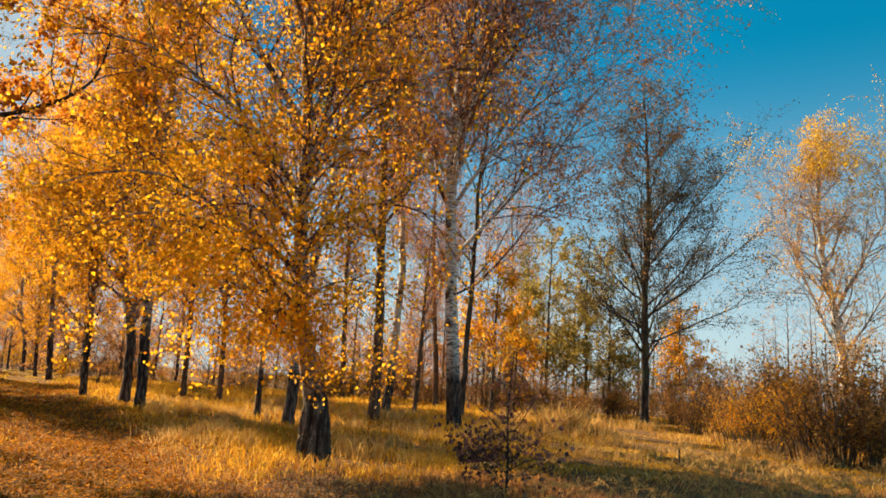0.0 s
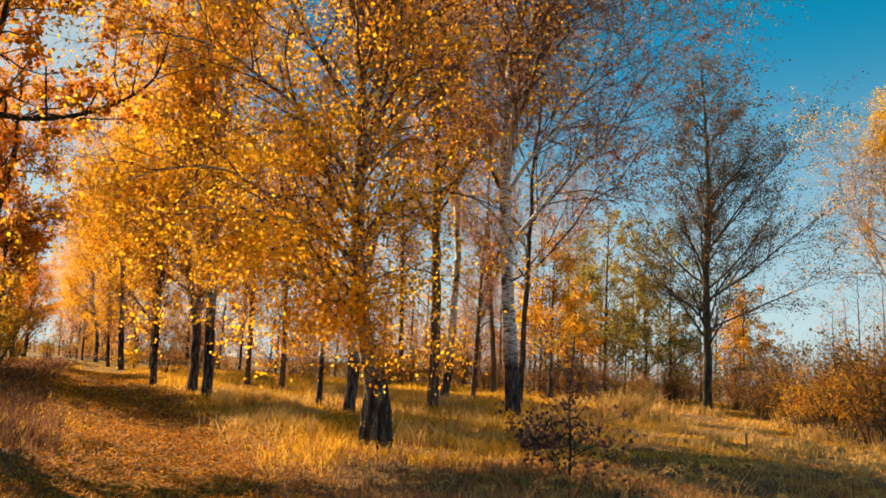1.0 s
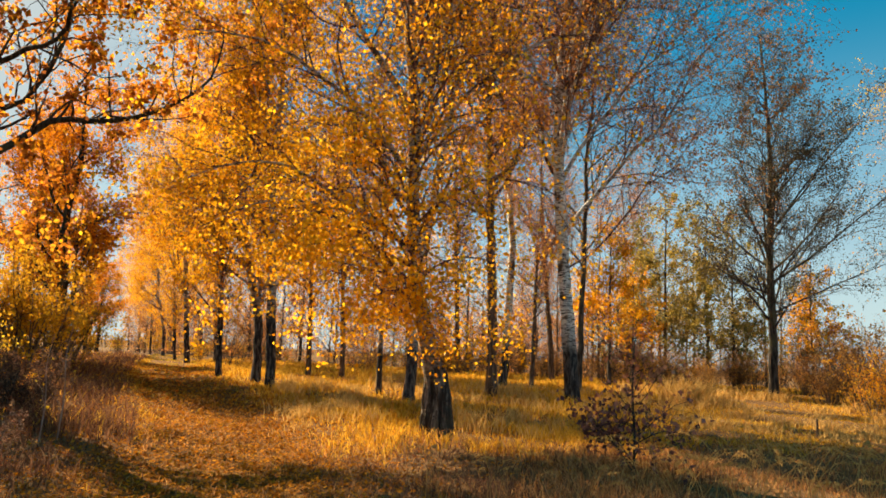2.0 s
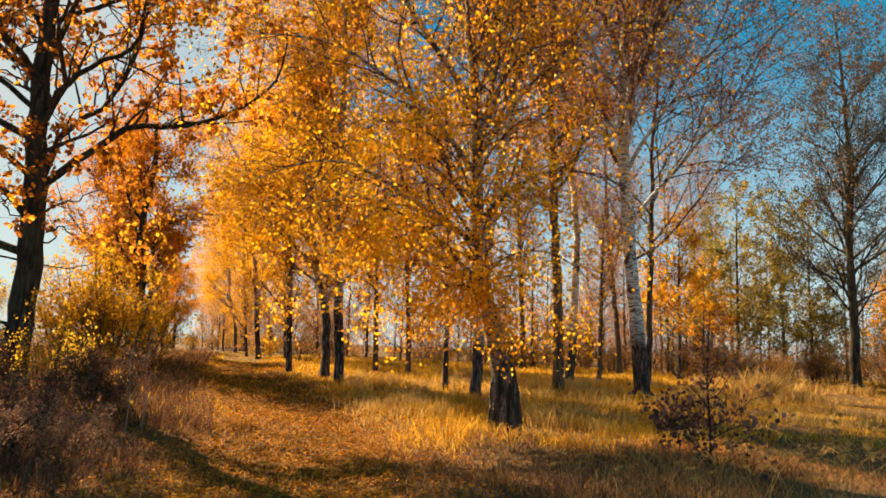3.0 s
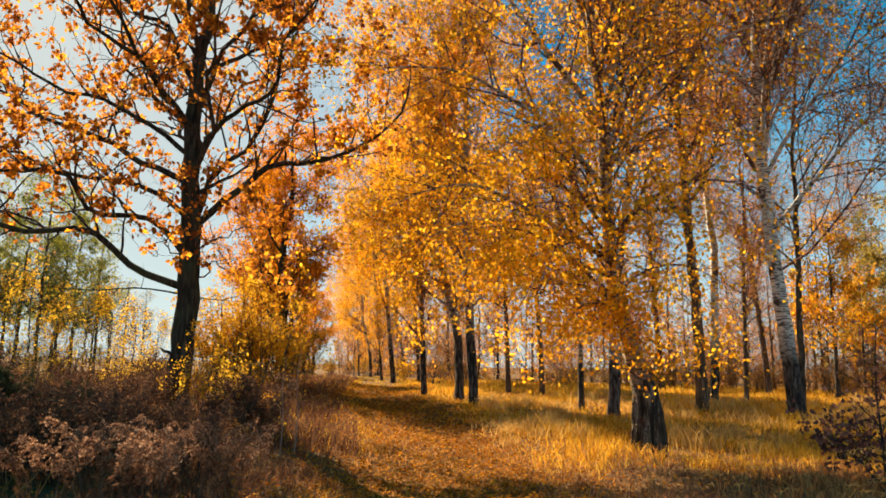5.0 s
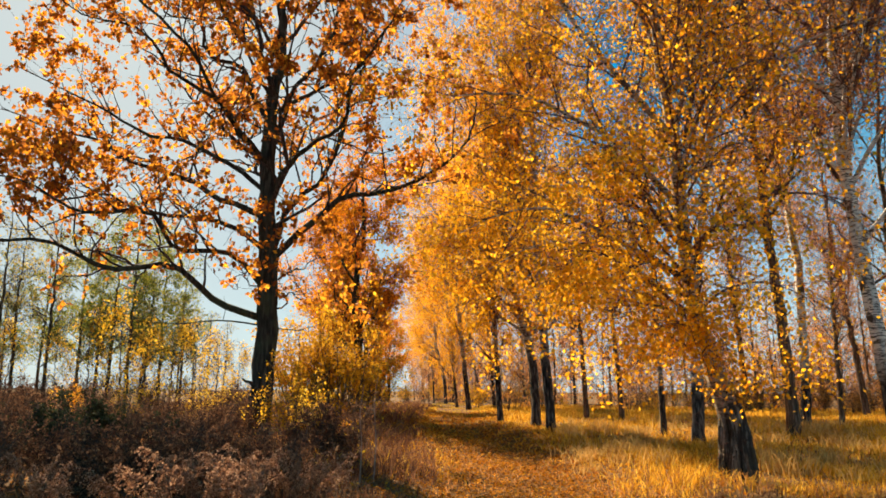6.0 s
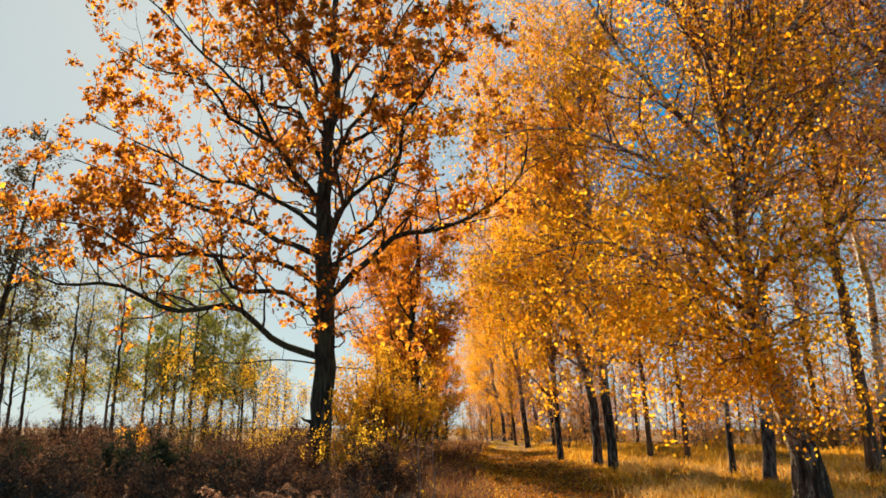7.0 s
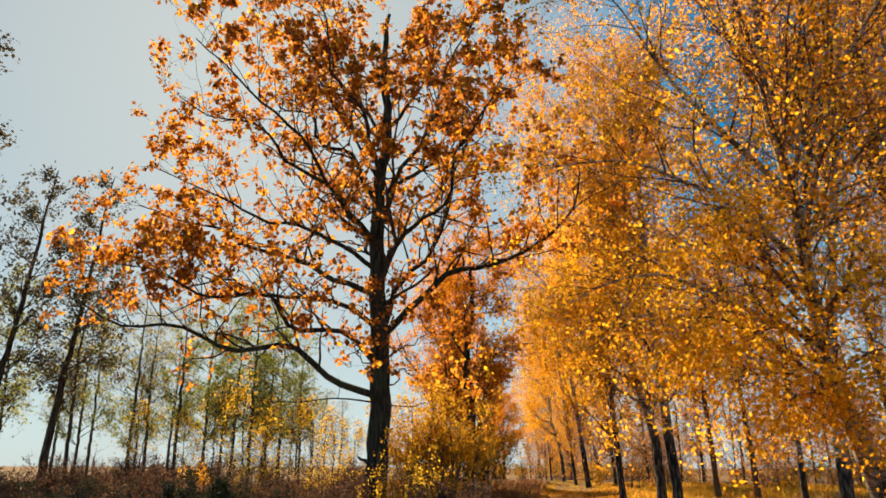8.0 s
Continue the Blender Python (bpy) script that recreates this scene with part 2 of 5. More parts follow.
# ---- mesh tools ----
def mesh_of(name, verts, faces, mat, smooth_shade=True):
    """A mesh from arrays of corners and four-cornered (or three-cornered) faces."""
    me = bpy.data.meshes.new(name)
    verts, faces = np.asarray(verts, np.float32), np.asarray(faces, np.int32)
    k = faces.shape[1]
    me.vertices.add(len(verts))
    me.vertices.foreach_set("co", verts.ravel())
    me.loops.add(faces.size)
    me.loops.foreach_set("vertex_index", faces.ravel())
    me.polygons.add(len(faces))
    me.polygons.foreach_set("loop_start", np.arange(0, faces.size, k, dtype=np.int32))
    me.polygons.foreach_set("loop_total", np.full(len(faces), k, np.int32))
    me.polygons.foreach_set("use_smooth", np.full(len(faces), smooth_shade))
    me.update(calc_edges=True)
    me.materials.append(mat)
    return me


def part_np(name, verts, faces, mat, parent=None, label="", smooth_shade=True, kind=""):
    ob = new(name, mesh_of(name, verts, faces, mat, smooth_shade))
    ob.parent = parent
    return tagged(ob, label, kind=kind)


def unit(v):
    return v / np.maximum(np.linalg.norm(v, axis=-1, keepdims=True), 1e-9)


def tubes(P, R, sides):
    """Tapered round stems along many lines of equal length: P (n, k, 3), R (n, k)."""
    n, k, _ = P.shape
    T = unit(np.gradient(P, axis=1))
    ref = np.where(np.abs(T[:, :1, 2:3]) > 0.8, np.array([1.0, 0, 0]), np.array([0, 0, 1.0]))
    A = unit(np.cross(T, np.broadcast_to(ref, T.shape)))
    B = np.cross(T, A)
    ang = np.arange(sides) * 2 * np.pi / sides
    R = R[:, :, None] if R.ndim == 2 else R
    V = P[:, :, None] + R[..., None] * (np.cos(ang)[:, None] * A[:, :, None] + np.sin(ang)[:, None] * B[:, :, None])
    idx = np.arange(n * k * sides).reshape(n, k, sides)
    nx = np.roll(idx, -1, 2)
    F = np.stack([idx[:, :-1], nx[:, :-1], nx[:, 1:], idx[:, 1:]], -1)
    return V.reshape(-1, 3), F.reshape(-1, 4)


def joined(*sets):
    vs, fs, o = [], [], 0
    for v, f in sets:
        vs.append(v), fs.append(f + o)
        o += len(v)
    return np.concatenate(vs), np.concatenate(fs)


def line_at(P, R, par, t):
    k = P.shape[1]
    s = np.clip(t, 0, 1) * (k - 1)
    i = np.minimum(s.astype(int), k - 2)
    f = (s - i)[:, None]
    p0, p1 = P[par, i], P[par, i + 1]
    return p0 + (p1 - p0) * f, unit(p1 - p0), R[par, i] * (1 - f[:, 0]) + R[par, i + 1] * f[:, 0]


def shoots(rng, P, R, count, t0, t1, length, angle, k, up=0.0, wander=0.15, thick=0.5, tip=0.25, flat=0.0, rmax=9.0, rmin=0.003, rise=False):
    """Side shoots on the lines P. count: per line; length(t, n) gives metres; up: bends them up (or down) as they grow."""
    n = len(P)
    whole = np.linalg.norm(np.diff(P, axis=1), axis=2).sum(1)
    counts = np.maximum(1, np.round(count * whole / whole.mean())).astype(int)
    par = np.repeat(np.arange(n), counts)
    m = len(par)
    nth = np.arange(m) - np.repeat(np.cumsum(counts) - counts, counts)
    t = t0 + (t1 - t0) * (nth + rng.random(m)) / counts[par]
    pos, tan, rad = line_at(P, R, par, t)
    perp = rng.normal(size=(m, 3))
    perp[:, 2] *= 1 - flat
    if rise:
        perp[:, 2] = np.abs(perp[:, 2]) - 0.25
    perp = unit(perp - tan * np.sum(perp * tan, 1, keepdims=True))
    a = np.radians(rng.uniform(*angle, m))[:, None]
    d = unit(tan * np.cos(a) + perp * np.sin(a))
    plen = whole[par]
    L = (length(t, plen) * rng.uniform(0.7, 1.25, m))[:, None]
    Q = np.empty((m, k, 3))
    Q[:, 0] = pos
    for j in range(1, k):
        d = unit(d + wander * rng.normal(size=(m, 3)) + np.array([0, 0, up]) / (k - 1))
        Q[:, j] = Q[:, j - 1] + d * L / (k - 1)
    r0 = np.clip(rad * thick, rmin, rmax)
    return Q, r0[:, None] * np.linspace(1, tip, k)[None]


def leaves(rng, P, per, size, spread, droop=0.4, t0=0.15, slim=0.36):
    """Small folded leaves along the lines P, in loose tufts with gaps between."""
    mid = P[:, P.shape[1] // 2]
    tuft = np.sin(mid[:, 0] * 4.1 + 2.0 * np.sin(mid[:, 2] * 1.9)) * np.sin(mid[:, 1] * 3.7 + 1.3) + np.sin(mid[:, 2] * 4.6 + 1.7 * np.sin(mid[:, 0] * 1.6 + mid[:, 1]))
    par = np.repeat(np.arange(len(P)), rng.poisson(per * np.clip(1.0 + 0.55 * tuft, 0.12, 2.2)))
    m = len(par)
    pos, tan, _ = line_at(P, np.ones(P.shape[:2]), par, rng.uniform(t0, 1, m))
    pos = pos + rng.normal(size=(m, 3)) * spread
    ax = unit(rng.normal(size=(m, 3)) + np.array([0, 0, -droop]))
    b = unit(np.cross(ax, rng.normal(size=(m, 3))))
    nn = np.cross(ax, b)
    s = (size * rng.uniform(0.6, 1.3, m))[:, None]
    V = np.stack([pos, pos + ax * s * 0.45 + b * s * slim + nn * s * 0.1, pos + ax * s, pos + ax * s * 0.45 - b * s * slim + nn * s * 0.1], 1)
    return V.reshape(-1, 3), np.arange(m * 4).reshape(m, 4)


def bent(points, k):
    """A smooth line of k points through a few given ones."""
    pts = np.asarray(points, float)
    s = np.concatenate([[0], np.cumsum(np.linalg.norm(np.diff(pts, axis=0), axis=1))])
    tan = np.gradient(pts, s, axis=0)
    u = np.linspace(0, s[-1], k)
    i = np.clip(np.searchsorted(s, u, side="right") - 1, 0, len(s) - 2)
    h = (s[i + 1] - s[i])[:, None]
    f = ((u - s[i]) / h[:, 0])[:, None]
    return ((2 * f**3 - 3 * f**2 + 1) * pts[i] + (f**3 - 2 * f**2 + f) * h * tan[i] + (-2 * f**3 + 3 * f**2) * pts[i + 1] + (f**3 - f**2) * h * tan[i + 1])


def stem(points, r0, tip=0.12, k=22, flare=0.35, power=0.9, foot=0.35):
    P = bent(points, k)[None]
    u = np.linspace(0, 1, k)
    hgt = P[0, :, 2] - P[0, 0, 2]
    R = r0 * (tip + (1 - tip) * (1 - u) ** power) * (1 + flare * np.exp(-(np.maximum(hgt, 0) / foot) ** 2))
    return P, R[None]


def facing(az):
    """Local axes of a tree: its x runs across the line of sight from the glade, its y away."""
    return Matrix.Rotation(-radians(az), 4, "Z")


def tree(name, label, az, dist, trunk, r0, limbs, branch, twig, leaf, mats, seed, group="", extra=None, sides=12, tip=0.12, power=0.9, flare=0.35, turn=None, foot=0.4, crook=0.03, regions=(), start=0.15, bare_below=0.0):
    """trunk: points (x, y, z); limbs, branch, twig: settings of shoots; leaf: (per twig, size, spread, droop); mats: bark, twig, leaf;
    regions: stretches of the crown with foliage of their own (name, label, material, test of places, leaves per twig)."""
    rng = np.random.default_rng(seed)
    root = tagged(new(name), label, "tree", group)
    root.matrix_world = Matrix.Translation(spot(az, dist)) @ facing(az if turn is None else turn)
    P, R = stem(trunk, r0, tip, k=34, power=power, flare=flare, foot=foot)
    P = P + rng.normal(size=P.shape) * np.array([1, 1, 0.0]) * (0.012 + 0.012 * np.linspace(0, 1, 34))[None, :, None]
    ridge = rng.normal(size=(1, 34, sides)) * 0.035 + rng.normal(size=(1, 1, sides)) * 0.06 + np.cumsum(rng.normal(size=(1, 34, sides)) * 0.012, 1)
    part_np("trunk", *tubes(P, R[:, :, None] * (1 + ridge), sides), mats[0], root)
    A, AR = shoots(rng, P, R, **limbs)
    if extra:
        EP, ER = extra
        pad = A.shape[1]
        coarse = [bent(p, 7) for p in EP]
        EP = np.stack([bent(c + rng.normal(size=(7, 3)) * crook * np.array([0, 0.6, 1, 1, 1, 1, 1.0])[:, None], pad) for c in coarse])
        EP[:, 2:] += rng.normal(size=EP[:, 2:].shape) * crook * 0.22
        ER = np.stack([r * np.linspace(1, 0.16, pad) for r in ER])
        A, AR = np.concatenate([EP, A]), np.concatenate([ER, AR])
    thick = np.argsort(-AR[:, 0] * np.linalg.norm(A[:, -1] - A[:, 0], axis=1))
    big = thick[:14]
    for i in big:
        part_np("limb", *tubes(A[i:i + 1], AR[i:i + 1], 8), mats[0] if AR[i, 0] > 0.02 else mats[1], root)
    B, BR = shoots(rng, A, AR, **branch)
    C, CR = shoots(rng, B, BR, **twig)
    sets = [tubes(B, BR, 4), tubes(C, CR, 3)]
    rest = thick[14:]
    if len(rest):
        sets.append(tubes(A[rest], AR[rest], 5))
    part_np("twig_work", *joined(*sets), mats[1], root, kind="stuff")
    if leaf:
        per, size, spread, droop = leaf
        lines = np.concatenate([C, B[:, -C.shape[1]:]])
        lines = lines[lines[:, :, 2].min(1) > bare_below]
        for part_name, part_label, mat, chosen, more in regions:
            inside = chosen(lines[:, 0])
            part_np(part_name, *leaves(rng, lines[inside], more, size, spread, droop, start), mat, root, part_label, False, "stuff")
            lines = lines[~inside]
        part_np("crown", *leaves(rng, lines, per, size, spread, droop, start), mats[2], root, smooth_shade=False, kind="stuff")
    return root


def again(ob, az, dist, turn=0.0, size=1.0, lean=0.0, label=""):
    c = copy_thing(ob, Matrix.Translation(spot(az, dist)) @ Matrix.Rotation(radians(lean), 4, "Y") @ Matrix.Rotation(radians(turn), 4, "Z") @ Matrix.Scale(size, 4))
    if label:
        c["label"] = label
    return c


# ---- ground: one sheet to the horizon ----
def ground_sheet():
    m, n, l, bs = nodes_of("forest_soil")
    co = n.new("ShaderNodeTexCoord").outputs["Object"]
    fine = noise_of(n, l, co, 9.0, detail=6)
    wide = noise_of(n, l, co, 0.5, detail=4)
    soil = ramp_of(n, [(0.35, (0.075, 0.042, 0.025)), (0.5, (0.15, 0.085, 0.042)), (0.65, (0.25, 0.145, 0.065))])
    l.new(fine, soil.inputs[0])
    turf = ramp_of(n, [(0.35, (0.07, 0.033, 0.012)), (0.5, (0.14, 0.065, 0.015)), (0.65, (0.24, 0.11, 0.02))])
    l.new(fine, turf.inputs[0])
    wr = ramp_of(n, [(0.42, (0, 0, 0)), (0.6, (1, 1, 1))])
    l.new(wide, wr.inputs[0])
    col = mix_of(n, l, wr.outputs[0], soil.outputs[0], (0.20, 0.115, 0.05))
    at = n.new("ShaderNodeAttribute")
    at.attribute_name = "track"
    col = mix_of(n, l, at.outputs["Fac"], col, turf.outputs[0])
    l.new(col, bs.inputs["Base Color"])
    bs.inputs["Roughness"].default_value = 0.95
    bs.inputs["Specular IOR Level"].default_value = 0.05
    bump_of(n, l, bs, fine, 0.8, 0.05)
    ang = np.linspace(0, 2 * np.pi, 241)[:-1]
    rad = np.concatenate([[0.05], np.linspace(0.3, 24, 120), 24 * 1.09 ** np.arange(1, 62)])
    X, Y = np.sin(ang)[None] * rad[:, None], np.cos(ang)[None] * rad[:, None]
    V = np.stack([X, Y, gz(X, Y)], -1)
    nr, na = X.shape
    idx = np.arange(nr * na).reshape(nr, na)
    nx = np.roll(idx, -1, 1)
    F = np.stack([idx[:-1], nx[:-1], nx[1:], idx[1:]], -1).reshape(-1, 4)[:, ::-1]
    me = mesh_of("ground", V.reshape(-1, 3), F, m)
    d, _ = track_dist(X, Y)
    attr = me.attributes.new("track", "FLOAT", "POINT")
    attr.data.foreach_set("value", (1 - smooth(0.7, 1.7, d)).ravel().astype(np.float32))
    hole = bmesh.new()
    hole.from_mesh(me)
    hole.verts.ensure_lookup_table()
    hole.faces.new([hole.verts[i] for i in range(na)][::-1])
    hole.to_mesh(me)
    hole.free()
    tagged(new("ground", me), "flat glade of sandy soil, dry grass and leaf litter", "ground", kind="structure")


ground_sheet()


# ---- grass and leaf litter ----
def blades(rng, x, y, h, w, lean, seg=2):
    """Bent grass blades standing at the places x, y."""
    m = len(x)
    a = rng.uniform(0, 2 * np.pi, m)
    side = np.stack([np.cos(a), np.sin(a), np.zeros(m)], -1)
    la = rng.uniform(0, 2 * np.pi, m)
    bend = np.stack([np.cos(la), np.sin(la), np.zeros(m)], -1) * (lean * rng.uniform(0.2, 1.0, m))[:, None]
    base = np.stack([x, y, gz(x, y) - 0.02], -1)
    rows = []
    for j in range(seg + 1):
        u = j / seg
        c = base + np.array([0, 0, 1.0]) * (h * u * (1 - 0.25 * u * np.clip(lean, 0, 1)))[:, None] + bend * (h * u * u)[:, None]
        ww = (w * (1 - 0.85 * u))[:, None]
        rows += [c - side * ww, c + side * ww]
    V = np.stack(rows, 1)
    k = 2 * (seg + 1)
    i0 = np.arange(m)[:, None] * k
    F = np.stack([i0 + np.array([2 * j, 2 * j + 1, 2 * j + 3, 2 * j + 2]) for j in range(seg)], 1)
    return V.reshape(-1, 3), F.reshape(-1, 4)


def scatter(rng, n, az0, az1, r0, r1, power=1.0):
    a = np.radians(rng.uniform(az0, az1, n))
    r = r0 + (r1 - r0) * rng.random(n) ** power
    return np.sin(a) * r, np.cos(a) * r, r


def clumpy(x, y):
    return 0.5 + 0.25 * (np.sin(x * 1.7 + 0.6 * np.sin(y * 1.1)) + np.sin(y * 1.9 + 1.1 * np.sin(x * 0.8) + 2))


def meadow():
    rng = np.random.default_rng(5)
    x, y, r = scatter(rng, 260000, -50, 46, 0.4, 46, 1.1)
    d, side = track_dist(x, y)
    az = np.degrees(np.arctan2(x, y))
    c = clumpy(x, y)
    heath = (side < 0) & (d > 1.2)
    keep = (d > rng.uniform(0.7, 1.7, len(x))) & ~(heath & (d > 3.6) & (rng.random(len(x)) < 0.6)) & (rng.random(len(x)) < 0.45 + 0.6 * c)
    x, y, r, c, az, d, heath = x[keep], y[keep], r[keep], c[keep], az[keep], d[keep], heath[keep]
    h = (0.10 + 0.19 * c) * rng.uniform(0.6, 1.3, len(x)) * (0.55 + 0.45 * smooth(1.0, 3.0, d)) * (1 - 0.4 * smooth(10, 15, az) * (1 - smooth(26, 30, r)))
    w = 0.0028 + 0.00055 * r
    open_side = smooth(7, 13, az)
    # border of the foreground shade, drawn by switching grass colour from gold
    shade_edge = np.interp(az, [-30, -17, -7, 1, 8, 14, 26], [9.6, 9.6, 9.4, 9.6, 10.4, 12.4, 14.8]) + 0.5 * np.sin(az * 0.6) + 0.3 * np.sin(az * 1.7)
    gold = (smooth(shade_edge - 0.7, shade_edge + 1.2, r) * 0.94) * np.where(heath, 0.12, 1.0) > rng.random(len(x))
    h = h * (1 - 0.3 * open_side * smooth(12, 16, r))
    # russet on the heath, and as painted shade inside that border
    dark = heath | (rng.random(len(x)) < (0.93 - 0.72 * smooth(-6, 3, az)) * (1 - smooth(shade_edge - 0.6, shade_edge + 0.8, r)))
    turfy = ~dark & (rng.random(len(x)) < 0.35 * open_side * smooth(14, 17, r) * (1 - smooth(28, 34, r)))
    h = np.where(heath, h * 1.5, h)
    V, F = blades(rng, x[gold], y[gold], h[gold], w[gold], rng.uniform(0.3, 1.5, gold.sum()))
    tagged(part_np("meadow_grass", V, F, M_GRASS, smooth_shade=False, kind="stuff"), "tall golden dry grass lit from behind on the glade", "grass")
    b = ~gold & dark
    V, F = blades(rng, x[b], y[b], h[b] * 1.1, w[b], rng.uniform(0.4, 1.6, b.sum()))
    tagged(part_np("heath_and_shade_grass", V, F, M_RUSSET_SHADE, smooth_shade=False, kind="stuff"), "dark russet dead grass on the heath, and foreground shade put into grass colour", "grass")
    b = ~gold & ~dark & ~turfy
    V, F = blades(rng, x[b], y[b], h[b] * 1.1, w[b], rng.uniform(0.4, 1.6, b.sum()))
    tagged(part_np("brown_grass", V, F, M_BROWNGRASS, smooth_shade=False, kind="stuff"), "matted brown dead grass whose colour stands in for foreground shade", "grass")
    V, F = blades(rng, x[turfy], y[turfy], h[turfy] * 0.8, w[turfy], rng.uniform(0.4, 1.4, turfy.sum()))
    tagged(part_np("glade_turf", V, F, M_GREENGRASS, smooth_shade=False, kind="stuff"), "short yellow-green turf on the open glade", "grass")
    # the meadow goes on behind
    x, y, r = scatter(rng, 60000, 44, 312, 0.3, 26, 1.0)
    d, side = track_dist(x, y)
    k = d > rng.uniform(0.7, 1.7, len(x))
    x, y, r = x[k], y[k], r[k]
    V, F = blades(rng, x, y, (0.1 + 0.24 * clumpy(x, y)) * rng.uniform(0.6, 1.3, len(x)), 0.005 + 0.0008 * r, rng.uniform(0.3, 1.5, len(x)), 1)
    tagged(part_np("meadow_grass", V, F, M_BROWNGRASS, smooth_shade=False, kind="stuff"), "dry brown grass on the open side of the glade", "grass")
    # pale tussocks on the open ground
    tx, ty, tr = scatter(rng, 110, 4, 34, 15, 30)
    tx2, ty2, tr2 = scatter(rng, 90, -20, 4, 12, 26)
    tx, ty = np.concatenate([tx, tx2]), np.concatenate([ty, ty2])
    n = 55
    tx[:6], ty[:6] = 3.9 + rng.normal(size=6) * 0.35, 21.6 + rng.normal(size=6) * 0.3
    wide = rng.uniform(0.10, 0.26, len(tx))
    x = np.repeat(tx, n) + rng.normal(size=len(tx) * n) * np.repeat(wide, n)
    y = np.repeat(ty, n) + rng.normal(size=len(tx) * n) * np.repeat(wide, n)
    r = np.hypot(x, y)
    tall = rng.uniform(0.22, 0.5, len(tx))
    tall[:6] = 1.0
    h = np.repeat(tall, n) * rng.uniform(0.6, 1.15, len(x))
    V, F = blades(rng, x, y, h, 0.003 + 0.0006 * r, rng.uniform(0.4, 1.5, len(x)), 3)
    tagged(part_np("tussock_grass", V, F, M_SEDGE, smooth_shade=False, kind="stuff"), "pale straw-coloured grass tussocks on the glade", "grass")
    # short turf on the track
    x, y, r = scatter(rng, 60000, -48, 0, 0.3, 62, 0.9)
    bx, by, br = scatter(rng, 16000, 0, 312, 0.3, 16, 0.8)
    x, y, r = np.concatenate([x, bx]), np.concatenate([y, by]), np.concatenate([r, br])
    d, side = track_dist(x, y)
    k = d < 1.5
    x, y, r = x[k], y[k], r[k]
    far = rng.random(len(x)) < smooth(14, 24, r) * 0.9 + 0.06
    V, F = blades(rng, x[~far], y[~far], rng.uniform(0.03, 0.12, (~far).sum()), 0.004 + 0.0006 * r[~far], rng.uniform(0.3, 1.3, (~far).sum()))
    tagged(part_np("track_grass", V, F, M_BROWNGRASS, smooth_shade=False, kind="stuff"), "short withered grass among fallen leaves on the track", "grass")
    x, y, r = x[far], y[far], r[far]
    V, F = blades(rng, x, y, rng.uniform(0.03, 0.10, len(x)), 0.004 + 0.0007 * r, rng.uniform(0.3, 1.0, len(x)))
    tagged(part_np("track_turf", V, F, M_GREENGRASS, smooth_shade=False, kind="stuff"), "short green and yellowing turf on the grassy track", "grass")
    # fallen leaves
    x, y, r = scatter(rng, 200000, -60, 30, 0.3, 34, 1.05)
    bx, by, br = scatter(rng, 50000, 30, 300, 0.3, 18, 0.8)
    x, y, r = np.concatenate([x, bx]), np.concatenate([y, by]), np.concatenate([r, br])
    d, side = track_dist(x, y)
    k = rng.random(len(x)) < np.where(d < 1.0 + 1.4 * rng.random(len(x)), 1.0, 0.22 * (1 - smooth(-2, 8, np.degrees(np.arctan2(x, y)))))
    x, y, r = x[k], y[k], r[k]
    m = len(x)
    c = np.stack([x, y, gz(x, y) + rng.uniform(0.01, 0.05, m)], -1)
    a = rng.uniform(0, 6.3, m)
    ax = unit(np.stack([np.cos(a), np.sin(a), rng.normal(0, 0.35, m)], -1))
    bx = unit(np.cross(ax, np.array([0, 0, 1.0])) + np.array([0, 0, 1]) * rng.normal(0, 0.4, m)[:, None])
    s = ((0.014 + 0.0009 * r) * rng.uniform(0.7, 1.4, m))[:, None]
    V = np.stack([c - ax * s, c + bx * s * 0.7, c + ax * s, c - bx * s * 0.7], 1).reshape(-1, 3)
    tagged(part_np("leaf_litter", V, np.arange(m * 4).reshape(m, 4), M_LITTER, smooth_shade=False, kind="stuff"), "orange and brown fallen leaves strewn over the track", "fallen leaves")


meadow()


# ---- birches ----
def birch_limbs(n, t0, reach, up=0.5, angle=(30, 66), k=9):
    return dict(count=n, t0=t0, t1=0.97, length=lambda t, pl: reach * (0.35 + 0.75 * np.sin(np.pi * np.clip((1 - t) * 0.85 + 0.12, 0, 1))), angle=angle, k=k, up=up, wander=0.10, thick=0.42, rmax=0.075)


